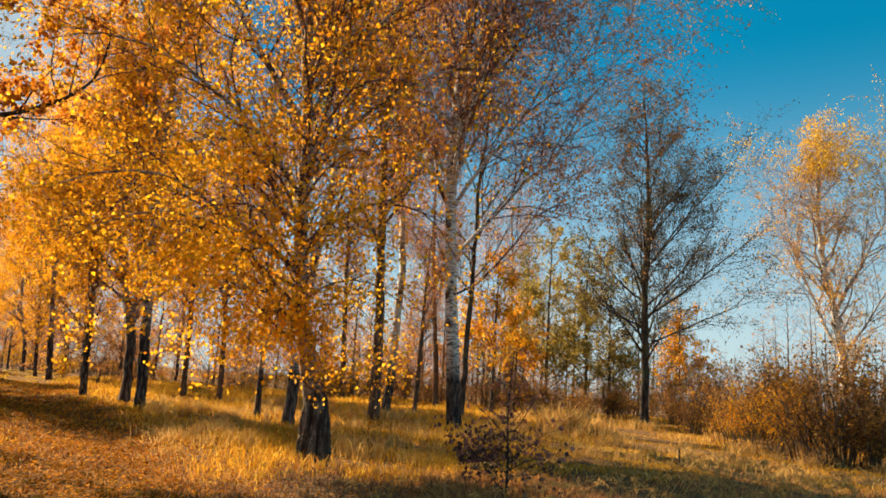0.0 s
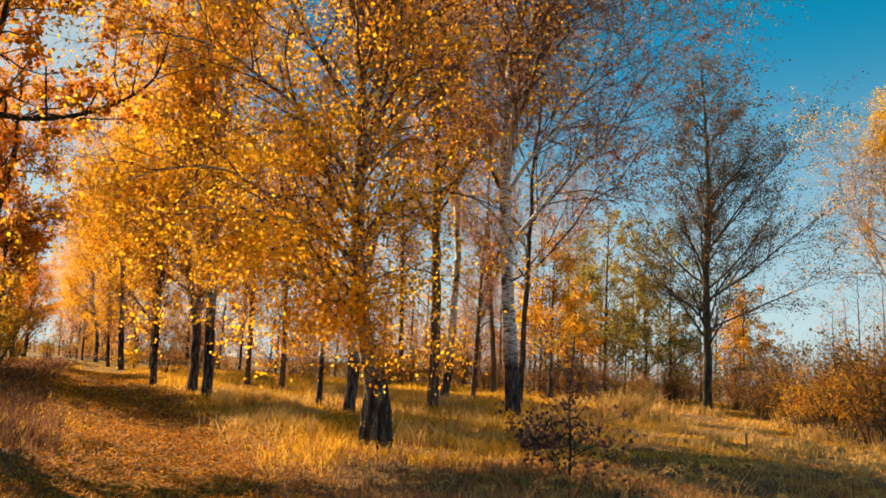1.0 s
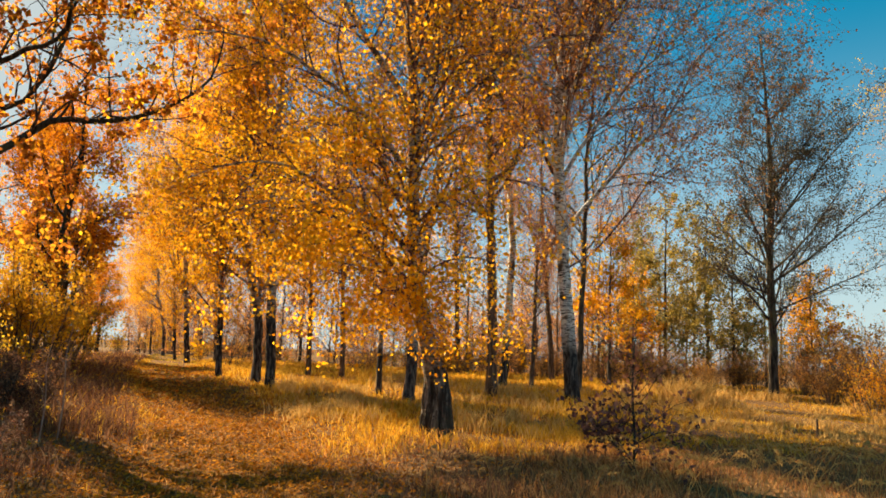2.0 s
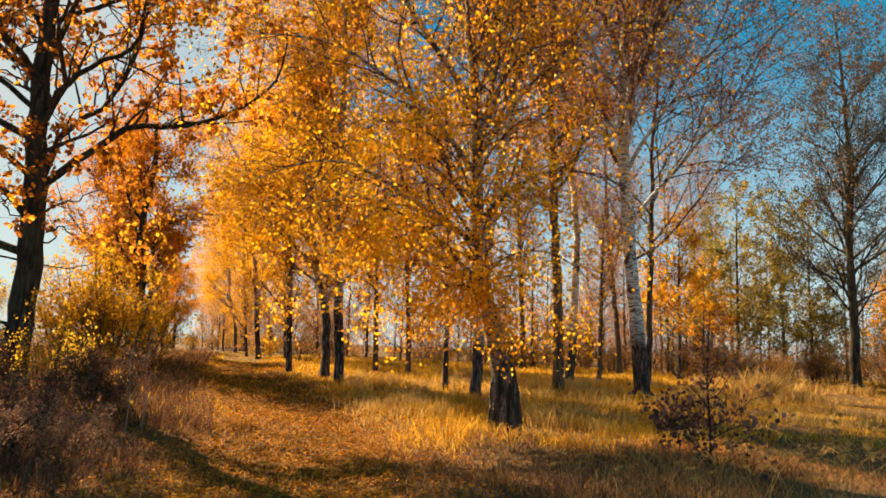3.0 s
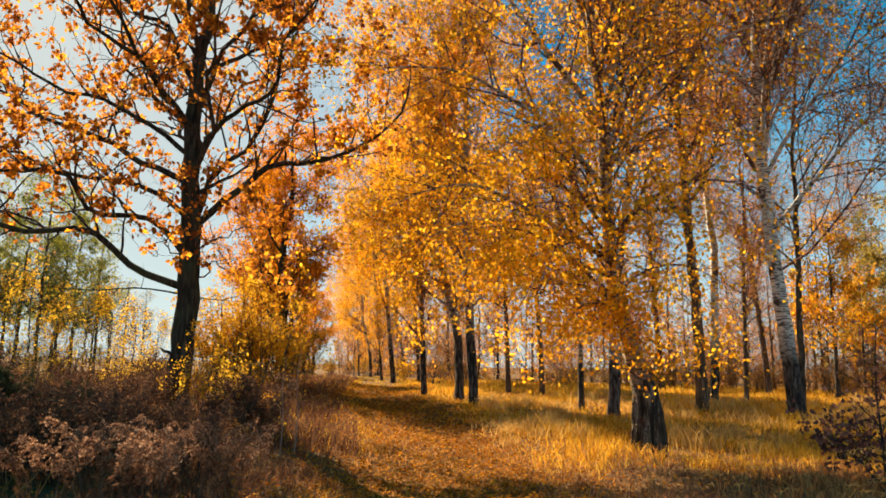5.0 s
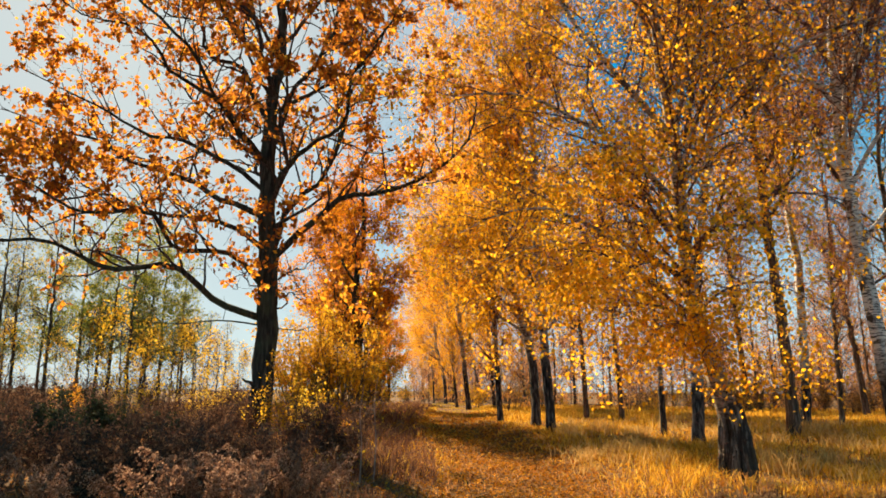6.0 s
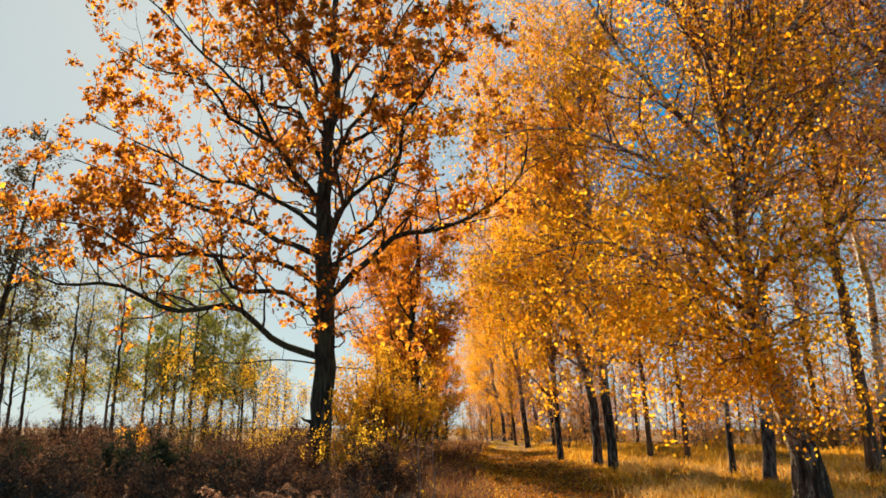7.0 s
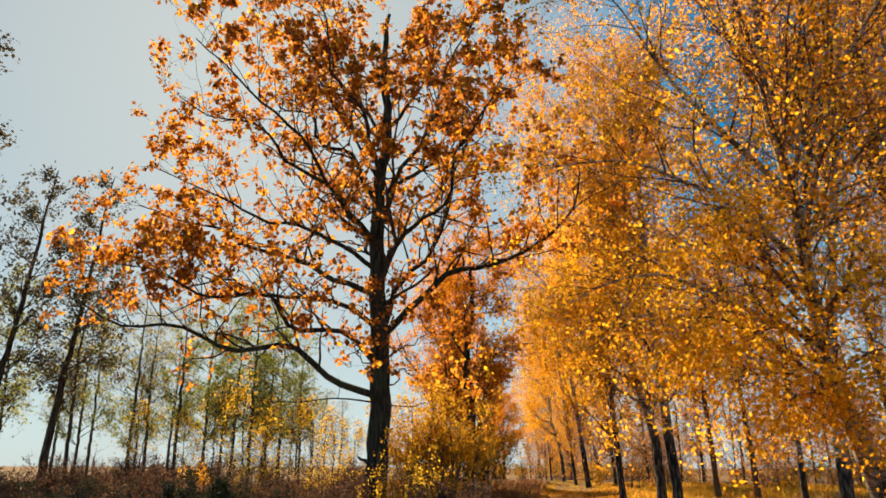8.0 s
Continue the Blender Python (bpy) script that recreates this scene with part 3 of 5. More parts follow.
def main_birch():
    trunk = [(0.06, 0, -0.25), (0.05, 0, 0.5), (0.01, 0.02, 0.95), (-0.11, 0.03, 1.35), (-0.23, 0, 1.7), (-0.33, 0.03, 2.1), (-0.42, 0.06, 2.9), (-0.54, 0, 4.9), (-0.74, 0.05, 7.0), (-0.58, 0, 10), (-0.4, 0.1, 13.5), (-0.3, 0, 16.5)]
    low = [[(-0.5, 0, 2.9), (-1.5, -0.6, 3.5), (-2.6, -1.0, 3.9), (-3.6, -1.2, 3.6)],
           [(-0.5, 0, 3.6), (-1.4, 0.5, 4.3), (-2.6, 0.9, 4.8), (-3.7, 1.0, 4.6)],
           [(-0.5, 0, 3.2), (0.2, -0.8, 3.7), (0.9, -1.4, 3.8), (1.6, -1.7, 3.4)],
           [(-0.5, 0, 2.4), (-1.1, -0.7, 2.9), (-1.7, -1.2, 3.2), (-2.5, -1.4, 3.0)],
           [(-0.45, 0, 2.1), (-1.0, 0.5, 2.6), (-1.7, 0.8, 3.0), (-2.5, 0.9, 3.1)],
           [(-0.4, 0, 1.9), (-0.5, -0.7, 2.3), (-0.5, -1.3, 2.3), (-0.6, -1.7, 1.9)],
           [(-0.45, 0, 2.3), (0.1, 0.4, 2.8), (0.7, 0.6, 2.9), (1.4, 0.6, 2.4)],
           [(-0.4, 0, 1.8), (-0.9, -0.4, 2.1), (-1.5, -0.6, 2.4), (-2.0, -0.7, 2.4)],
           [(-0.45, 0, 2.6), (-0.3, -0.9, 3.1), (0.0, -1.7, 3.3), (0.2, -2.3, 2.9)],
           [(-0.45, 0, 2.9), (-0.9, -0.9, 3.4), (-1.3, -1.7, 3.5), (-1.7, -2.3, 3.1)],
           [(-0.5, 0, 3.4), (-0.5, -1.0, 4.1), (-0.4, -1.9, 4.4), (-0.4, -2.6, 4.1)],
           [(-0.45, 0, 2.0), (0.0, -0.3, 2.4), (0.5, -0.4, 2.4), (0.9, -0.4, 1.9)],
           [(-0.5, 0, 4.2), (-0.2, -0.9, 5.0), (0.3, -1.7, 5.4), (0.8, -2.3, 5.2)],
           [(-0.5, 0, 4.0), (-1.5, -0.8, 5.0), (-2.6, -1.4, 5.6), (-3.8, -1.7, 5.6)],
           [(-0.5, 0, 4.3), (0.4, -0.5, 5.4), (1.3, -0.9, 6.0), (2.2, -1.1, 6.1)],
           [(-0.6, 0, 5.2), (-1.5, -0.4, 6.4), (-2.3, -0.6, 7.8), (-3.0, -0.7, 9.2)],
           [(-0.6, 0, 5.8), (0.4, 0.2, 7.2), (1.2, 0.3, 8.6), (1.9, 0.3, 10.2)],
           [(-0.5, 0, 4.8), (-0.6, -1.0, 5.8), (-0.7, -1.9, 6.3), (-0.9, -2.6, 6.2)],
           [(-0.6, 0, 5.8), (-0.3, -0.9, 6.9), (-0.1, -1.8, 7.6), (0.1, -2.5, 7.7)],
           [(-0.7, 0, 6.9), (-0.9, -0.9, 8.0), (-1.1, -1.8, 8.7), (-1.3, -2.4, 8.9)],
           [(-0.4, 0, 1.9), (-0.6, -0.5, 2.2), (-0.9, -0.9, 2.1), (-1.1, -1.2, 1.6)],
           [(-0.3, 0, 1.6), (-0.2, -0.5, 1.9), (0.0, -0.9, 1.9), (0.1, -1.2, 1.5)],
           [(-0.3, 0, 1.7), (-0.7, -0.6, 2.0), (-1.1, -1.1, 2.3), (-1.5, -1.5, 2.2)],
           [(-0.45, 0, 2.3), (-0.2, -0.6, 2.7), (0.1, -1.1, 2.7), (0.4, -1.5, 2.3)],
           [(-0.5, 0, 2.7), (-0.8, -0.6, 3.1), (-1.0, -1.1, 3.1), (-1.3, -1.5, 2.7)],
           [(-0.5, 0, 3.1), (-0.3, -0.6, 3.6), (-0.2, -1.1, 3.7), (-0.1, -1.6, 3.3)],
           [(-0.5, 0, 3.6), (-0.9, -0.7, 4.2), (-1.2, -1.3, 4.3), (-1.5, -1.8, 3.9)],
           [(-0.5, 0, 3.9), (-0.1, -0.6, 4.5), (0.3, -1.1, 4.6), (0.6, -1.5, 4.2)],
           [(-0.4, 0, 2.2), (-1.2, 0.1, 2.5), (-1.8, 0.1, 2.7), (-2.2, 0.0, 2.6)],
           [(-0.7, 0, 6.6), (-1.2, 0.5, 8.2), (-1.6, 0.8, 10.0), (-1.8, 0.9, 12.0)],
           [(-0.4, 0, 2.6), (-1.4, 0.2, 3.0), (-2.3, 0.3, 2.9), (-2.9, 0.3, 2.4)],
           [(-0.4, 0, 2.9), (-1.7, -0.5, 3.4), (-2.9, -0.8, 3.3), (-3.6, -0.9, 2.9)],
           [(-0.35, 0, 2.2), (-1.0, -0.2, 2.5), (-1.6, -0.3, 2.4), (-2.0, -0.3, 1.9)]]
    # short leafy shoots on the lower trunk
    short = np.random.default_rng(19)
    thick = [0.05, 0.05, 0.035, 0.03, 0.03, 0.022, 0.028, 0.02, 0.026, 0.026, 0.03, 0.018, 0.032, 0.05, 0.045, 0.06, 0.055, 0.03, 0.03, 0.03, 0.018, 0.014, 0.014, 0.018, 0.018, 0.02, 0.022, 0.022, 0.02, 0.05, 0.03, 0.035, 0.022]
    for i in range(20):
        z, a, reach = short.uniform(1.0, 2.6), short.uniform(-2.9, -0.25), short.uniform(0.35, 0.65)
        x0, dx, dy = -0.08 - 0.34 * min(1.0, max(0.0, z - 1.2)), math.cos(a) * reach, math.sin(a) * reach
        low.append([(x0, 0, z), (x0 + 0.35 * dx, 0.4 * dy, z + 0.12), (x0 + 0.7 * dx, 0.75 * dy, z + 0.08), (x0 + dx, dy, z - 0.12)])
        thick.append(0.010)
    birch = tree("birch_tree", "large old birch with a dark fissured foot and dense amber leaves", -8.35, 11.2, trunk, 0.135,
                birch_limbs(30, 0.18, 3.4, 0.7, (24, 52)), dict(count=9, t0=0.12, t1=1.0, length=lambda t, pl: 0.2 + pl * 0.36, angle=(25, 60), k=6, up=0.1, wander=0.16, thick=0.5, rmax=0.02),
                dict(count=10, t0=0.08, t1=1.0, length=lambda t, pl: 0.25 + pl * 0.35, angle=(25, 75), k=5, up=-0.4, wander=0.16, thick=0.5, rmax=0.004, rmin=0.0018),
                # lower leaves on the sunward side take the brighter, sunlit colour
                (6, 0.062, 0.12, 0.7), (M_BIRCH_OLD, M_TWIG, M_GOLD), 11, sides=26, extra=(low, thick), power=1.3, flare=0.75, foot=1.3, bare_below=0.85, regions=[("lower_crown", "golden-yellow lower leaves", M_SUNLIT_LEAF, lambda p: (p[:, 2] + 0.5 * p[:, 0] < 5.6) & (p[:, 0] < -0.7), 10),
                         ("inner_crown", "orange leaves over the trunk", M_SUNLIT_LEAF, lambda p: p[:, 2] < 4.2, 7)])
    # thick plates of old bark round the foot, split by deep upright fissures
    rng = np.random.default_rng(17)
    k, sides = 56, 84
    P, R = stem(trunk, 0.135, 0.12, k=700, power=1.3, flare=0.75, foot=1.3)
    P, R = P[:, :k], R[:, :k]
    ang = np.arange(sides) * 2 * np.pi / sides
    z = P[0, :, 2][:, None]
    wave = 0.55 * np.sin(z * 5.0 + 1.0) + 0.35 * np.sin(z * 11.0 + 2.0 * np.sin(ang * 2))
    plates = np.abs(np.sin(ang * 8.5 + wave + 0.8 * np.sin(ang * 3 + 2))) ** 0.6 * (0.75 + 0.25 * np.sign(np.sin(z * 17 + 3.0 * np.sin(ang * 5 + 1)) + 0.6))
    lumps = 0.10 * np.sin(ang * 3 + z * 2.2 + 0.7) + 0.07 * np.sin(ang * 5 - z * 3.1)
    fade = smooth(1.15, 0.9, z + 0.10 * np.sin(ang * 4))
    rough = 1.0 + fade * (0.20 * (plates - 0.35) + lumps + 0.03 * rng.normal(size=(k, sides))) - 0.12 * (1 - fade)
    part_np("bark_foot", *tubes(P, R[:, :, None] * rough[None], sides), M_FOOT_BARK, birch, "dark fissured bark round the foot")
    return birch


def white_birch(name, label, az, dist, trunk, r0, reach, seed, n=26, t0=0.3, per=5, size=0.08, leafmat=None, bark=None, twigmat=None, up=0.6, extra=None, fork=8, spray=8, power=0.8, regions=()):
    return tree(name, label, az, dist, trunk, r0, birch_limbs(n, t0, reach, up),
                dict(count=fork, t0=0.15, t1=1.0, length=lambda t, pl: pl * 0.42, angle=(22, 55), k=6, up=0.05, wander=0.16, thick=0.5, rmax=0.018),
                dict(count=spray, t0=0.1, t1=1.0, length=lambda t, pl: 0.3 + pl * 0.4, angle=(25, 65), k=4, up=-0.7, wander=0.15, thick=0.5, rmax=0.008, rmin=0.005),
                (per, size, 0.07, 0.6) if per else None, (bark or M_BIRCH, twigmat or M_TWIG, leafmat or M_RUST), seed, extra=extra, crook=0.12, power=power, regions=regions)


main_birch()
white_birch("birch_tree", "tall white-barked birch with thin rusty leaves and bare twigs", 2.1, 19.5, [(0.05, 0, -0.2), (-0.05, 0, 1.5), (-0.3, 0, 4), (-0.5, 0, 8), (-0.3, 0.2, 12), (0.2, 0.3, 16)], 0.20, 4.3, 21, 44, 0.36, 7, 0.07, M_RUST, fork=12, spray=9, power=0.7,
                 regions=[("hanging_foliage", "rusty leaves on arching limbs", M_RUST, lambda p: (p[:, 0] > 1.8) & (p[:, 2] > 6.0), 18)],
                 extra=([[(-0.3, 0, 4.6), (0.9, 0.1, 6.2), (2.4, 0.3, 8.0), (3.6, 0.4, 9.8), (4.8, 0.4, 10.9)], [(-0.4, 0, 6.0), (1.0, -0.2, 8.2), (2.6, -0.3, 10.0), (4.0, -0.5, 11.2)], [(-0.45, 0, 7.8), (0.7, 0.1, 10.2), (2.1, 0.2, 11.8), (3.6, 0.3, 12.8)], [(-0.4, 0, 9.5), (0.5, 0, 11.8), (1.6, -0.2, 13.8), (3.4, -0.3, 14.9)], [(-0.2, 0, 3.6), (1.0, -0.3, 4.4), (2.3, -0.5, 6.2), (3.7, -0.6, 8.2)]], [0.06, 0.06, 0.055, 0.05, 0.035]))
white_birch("birch_tree", "dark-trunked birch leaning beside a white one", 2.6, 25, [(0, 0, -0.2), (0.05, 0, 2), (0.1, 0, 5), (0.15, 0, 8), (0.35, 0, 11), (0.6, 0, 14)], 0.11, 3.6, 22, 26, 0.3, 4, 0.07, M_RUST, M_ALDER, M_TWIG_DARK)
wb2 = white_birch("birch_tree", "slender white birch with a bent trunk", -3.2, 25, [(0, 0, -0.2), (0.1, 0, 2), (0.15, 0, 5), (-0.1, 0, 8), (-0.05, 0, 11), (0.1, 0, 15)], 0.14, 3.0, 23, 26, 0.40, 8, 0.07, M_RUST, power=0.65)
tm = white_birch("birch_tree", "dark reddish birch trunk with rusty leaves", -4.0, 20.8, [(0, 0, -0.2), (-0.1, 0, 3), (-0.3, 0, 6), (-0.4, 0, 10), (-0.3, 0, 15)], 0.16, 3.0, 24, 28, 0.32, 7, 0.07, M_RUST, M_BROWN_BARK)
white_birch("birch_tree", "pale slender birch near a larger old birch", -10.4, 18.5, [(0, 0, -0.2), (0, 0, 2), (0.3, 0, 5), (0.75, 0, 8), (1.2, 0, 11), (1.5, 0, 15)], 0.15, 3.0, 25, 26, 0.38, 11, 0.065, M_AMBER, power=0.7)

# the golden row along the track
gold = white_birch("birch_tree", "golden-leaved birch with a dark foot in a row along the track", -21.1, 20.5, [(0, 0, -0.2), (-0.13, 0, 2), (-0.35, 0, 5), (-0.4, 0, 9), (-0.8, 0, 14)], 0.13, 2.6, 31, 32, 0.20, 12, 0.067, M_GOLD, M_BIRCH_ROW)
gold["group"] = "golden birches along the track"
gold2 = white_birch("birch_tree", "golden-leaved birch with a leaning trunk in a row along the track", -22.3, 23, [(0, 0, -0.2), (-0.1, 0, 2), (-0.6, 0, 4), (-0.9, 0, 7), (-0.8, 0, 10), (-0.9, 0, 14)], 0.14, 2.7, 32, 32, 0.18, 12, 0.067, M_GOLD, M_BIRCH_ROW)
gold2["group"] = "golden birches along the track"
amber = white_birch("birch_tree", "amber-leaved birch with hanging twigs beside the track", -25.0, 23.5, [(0, 0, -0.2), (-0.2, 0, 3), (-0.4, 0, 7), (-0.5, 0, 11), (-0.6, 0, 14.5)], 0.10, 3.0, 33, 38, 0.11, 10, 0.078, M_AMBER, M_BIRCH_ROW)
amber["group"] = "golden birches along the track"
for ob, az, dist, turn, size, lean in ((gold, -27.4, 37, 40, 0.95, -3), (amber, -28.3, 45, 30, 0.95, -3), (gold2, -29.2, 57, 20, 0.95, -1), (amber, -30.1, 70, 110, 0.95, -3), (gold, -30.9, 88, 330, 0.95, -2), (amber, -31.6, 112, 20, 0.95, -1),
                                       (amber, -25.4, 41, 20, 1.0, -1), (gold, -22.4, 36, 110, 0.95, -3), (amber, -19.2, 46, 250, 0.9, -3), (gold, -12.8, 20, 80, 0.62, 0), (amber, -23.0, 50, 330, 1.0, -1), (gold2, -26.6, 60, 15, 0.95, 0), (gold, -28.6, 82, 250, 1.0, -2)):
    again(ob, az, dist, turn, size, lean)
tm["group"] = "dark-trunked birches behind the glade"
for ob, az, dist, turn, size, lean in ((tm, -18.4, 27, 300, 0.62, -2), (tm, -15.8, 25, 40, 0.6, -1), (tm, -1.0, 25.5, 70, 0.5, 2), (tm, -6.8, 38, 90, 0.9, -3), 
                                       (wb2, 6.2, 44, 130, 0.85, -2), (tm, 0.6, 33, 320, 0.8, -3)):
    again(ob, az, dist, turn, size, lean)

# ---- alder and pale birch over the bushes ----
alder = tree("alder_tree", "dark slender alder with small dull leaves against the sky", 16.45, 31, [(0, 0, -0.2), (0, 0, 2), (-0.05, 0, 5), (0, 0, 9), (-0.1, 0, 12.0), (-0.3, 0, 14.8)], 0.19,
             dict(count=56, t0=0.17, t1=0.985, length=lambda t, pl: 5.0 * np.clip(1.0 - t, 0, 1) ** 0.62 * (0.6 + 0.4 * smooth(0.1, 0.35, t)) + 0.2, angle=(36, 64), k=9, up=0.5, wander=0.09, thick=0.4, rmax=0.05),
             dict(count=9, t0=0.2, t1=1.0, length=lambda t, pl: pl * 0.34, angle=(25, 60), k=5, up=0.15, wander=0.16, thick=0.5, rmax=0.018, flat=0.4),
             dict(count=6, t0=0.1, t1=1.0, length=lambda t, pl: 0.15 + pl * 0.4, angle=(25, 65), k=4, up=0.1, wander=0.16, thick=0.5, rmax=0.007, rmin=0.004),
             (11, 0.07, 0.10, 0.2), (M_ALDER, M_TWIG_DARK, M_DARKLEAF), 41,
             extra=([[(0, 0, 4.4), (1.6, 0, 5.6), (3.2, 0, 7.0), (4.9, 0, 8.4)], [(0, 0, 3.2), (1.5, 0.5, 4.0), (3.0, 0.8, 4.8), (4.7, 1.0, 5.6)], [(0, 0, 6.5), (1.3, -0.5, 8.2), (2.6, -0.8, 9.8), (3.6, -1.0, 11.2)], [(0, 0, 5.0), (-1.2, 0.3, 6.0), (-2.2, 0.5, 7.4), (-3.2, 0.6, 9.2)]], [0.05, 0.045, 0.05, 0.045]))
pale = white_birch("birch_tree", "pale upright birch with yellow leaves remaining on top", 29.6, 26, [(0.05, 0, -0.2), (0.1, 0, 2.2), (-0.15, 0, 4.4), (-0.42, 0, 6.1), (-0.5, 0, 7.8), (-0.25, 0, 10.4)], 0.14, 1.45, 42, 40, 0.16, 6, 0.062, M_PALELEAF, M_BIRCH, M_TWIG_PALE, 0.9, fork=8, spray=6,
                   regions=[("top_foliage", "golden yellow leaves on the treetop", M_YELLOW, lambda p: p[:, 2] + 0.4 * p[:, 0] > 8.3, 16)],
                   extra=([[(-0.1, 0, 3.1), (-0.9, 0.2, 5.2), (-1.4, 0.3, 7.1), (-1.5, 0.3, 8.7)], [(-0.2, 0, 3.8), (0.7, -0.2, 5.7), (1.3, -0.3, 7.5), (1.2, -0.3, 9.0)], [(-0.3, 0, 4.9), (-0.8, -0.4, 7.0), (-0.9, -0.5, 8.5), (-0.6, -0.5, 9.7)], [(0.0, 0, 2.6), (0.9, 0.3, 4.0), (1.6, 0.5, 5.6), (1.9, 0.5, 7.1)]], [0.055, 0.055, 0.045, 0.04]))


# ---- oaks ----
def big_oak():
    trunk = [(0.0, 0, -0.3), (0.0, 0, 0.7), (0.04, 0, 2.9), (-0.02, 0.05, 4.1), (-0.1, 0, 5.2), (-0.13, 0.1, 7.8), (0.04, 0, 9.3), (-0.1, 0, 10.9), (-0.04, 0, 12.7)]
    limbs = [[(-0.05, 0, 2.7), (-0.8, -0.2, 3.05), (-1.4, -0.3, 3.2), (-2.3, -0.5, 3.5), (-3.0, -0.65, 3.68), (-4.1, -0.85, 3.9), (-5.4, -1.0, 4.15), (-6.4, -1.2, 4.6)],
             [(-0.05, 0, 3.35), (-0.65, -0.2, 3.95), (-1.6, -0.45, 4.24), (-2.6, -0.7, 4.65), (-3.45, -0.9, 4.84), (-4.4, -1.1, 5.08), (-5.8, -1.4, 5.3)],
             [(-0.05, 0, 4.2), (-0.85, 0.3, 4.8), (-1.8, 0.6, 5.0), (-3.5, 1.1, 5.45), (-4.75, 1.45, 5.84), (-5.8, 1.8, 6.0)],
             [(-0.05, 0, 5.0), (-1.05, 0.25, 5.55), (-2.1, 0.45, 5.98), (-3.25, 0.7, 6.35), (-4.45, 0.9, 6.85), (-6.1, 1.2, 7.5)],
             [(-0.1, 0, 6.2), (-0.9, -0.35, 7.35), (-1.6, -0.6, 7.85), (-2.4, -0.9, 8.22), (-3.6, -1.3, 8.8), (-4.9, -1.7, 9.1)],
             [(-0.1, 0, 7.3), (-1.0, 0.5, 8.8), (-1.8, 0.9, 9.7), (-2.7, 1.3, 10.6), (-3.3, 1.5, 11.4)],
             [(0.1, 0, 4.1), (1.2, -0.3, 5.2), (2.7, -0.75, 5.86), (3.7, -1.05, 6.3), (4.25, -1.2, 7.13), (4.5, -1.4, 8.3)],
             [(0.1, 0, 4.3), (0.5, 0.1, 5.48), (1.2, 0.25, 6.59), (1.6, 0.35, 7.46), (1.9, 0.45, 8.35), (2.8, 0.8, 10.6)],
             [(0.0, 0, 6.8), (0.5, -0.5, 8.4), (1.2, -0.9, 9.5), (1.6, -1.2, 11.0), (2.1, -1.4, 12.3)],
             [(0.0, 0, 5.0), (0.3, -1.4, 6.0), (0.2, -2.8, 7.0), (0.1, -4.0, 8.2)],
             [(0.0, 0, 5.6), (-0.3, 1.5, 6.6), (-0.6, 3.0, 7.8), (-0.4, 4.2, 9.0)],
             [(0.0, 0, 5.4), (0.9, -1.8, 6.6), (1.5, -3.4, 7.6), (2.0, -4.8, 8.2)],
             [(-0.1, 0, 6.2), (-1.4, -1.6, 7.4), (-2.8, -3.2, 8.4), (-3.6, -4.4, 9.0)],
             [(-0.1, 0, 8.2), (-1.2, -0.4, 10.0), (-2.1, -0.6, 11.3), (-2.9, -0.7, 12.2)],
             [(0.0, 0, 9.0), (-0.6, 0.5, 10.6), (-1.2, 0.8, 12.4), (-1.6, 0.9, 13.7)],
             [(0.0, 0, 9.3), (0.8, 0.4, 10.8), (1.3, 0.6, 12.4), (1.7, 0.7, 13.7)],
             [(0.0, 0, 7.6), (1.4, 0.6, 9.0), (2.6, 1.0, 10.2), (3.9, 1.2, 11.6)],
             [(-0.1, 0, 8.0), (-0.9, -1.0, 9.6), (-1.6, -1.8, 11.0), (-2.0, -2.2, 12.2)],
             [(-0.1, 0, 5.6), (-1.6, 0.3, 6.6), (-3.2, 0.5, 7.3), (-4.8, 0.7, 8.0), (-5.9, 0.8, 8.5)],
             [(0.05, 0, 2.9), (0.6, -0.3, 3.2), (1.1, -0.5, 3.2), (1.6, -0.6, 3.0)],
             [(-0.05, 0, 3.2), (-0.4, -0.5, 3.5), (-0.8, -0.9, 3.6), (-1.1, -1.2, 3.4)],
             [(0.05, 0, 3.5), (0.4, -0.5, 3.9), (0.9, -0.9, 4.0), (1.4, -1.1, 3.8)],
             [(0.0, 0, 3.8), (-0.2, -0.6, 4.2), (-0.5, -1.1, 4.3), (-0.9, -1.5, 4.1)]]
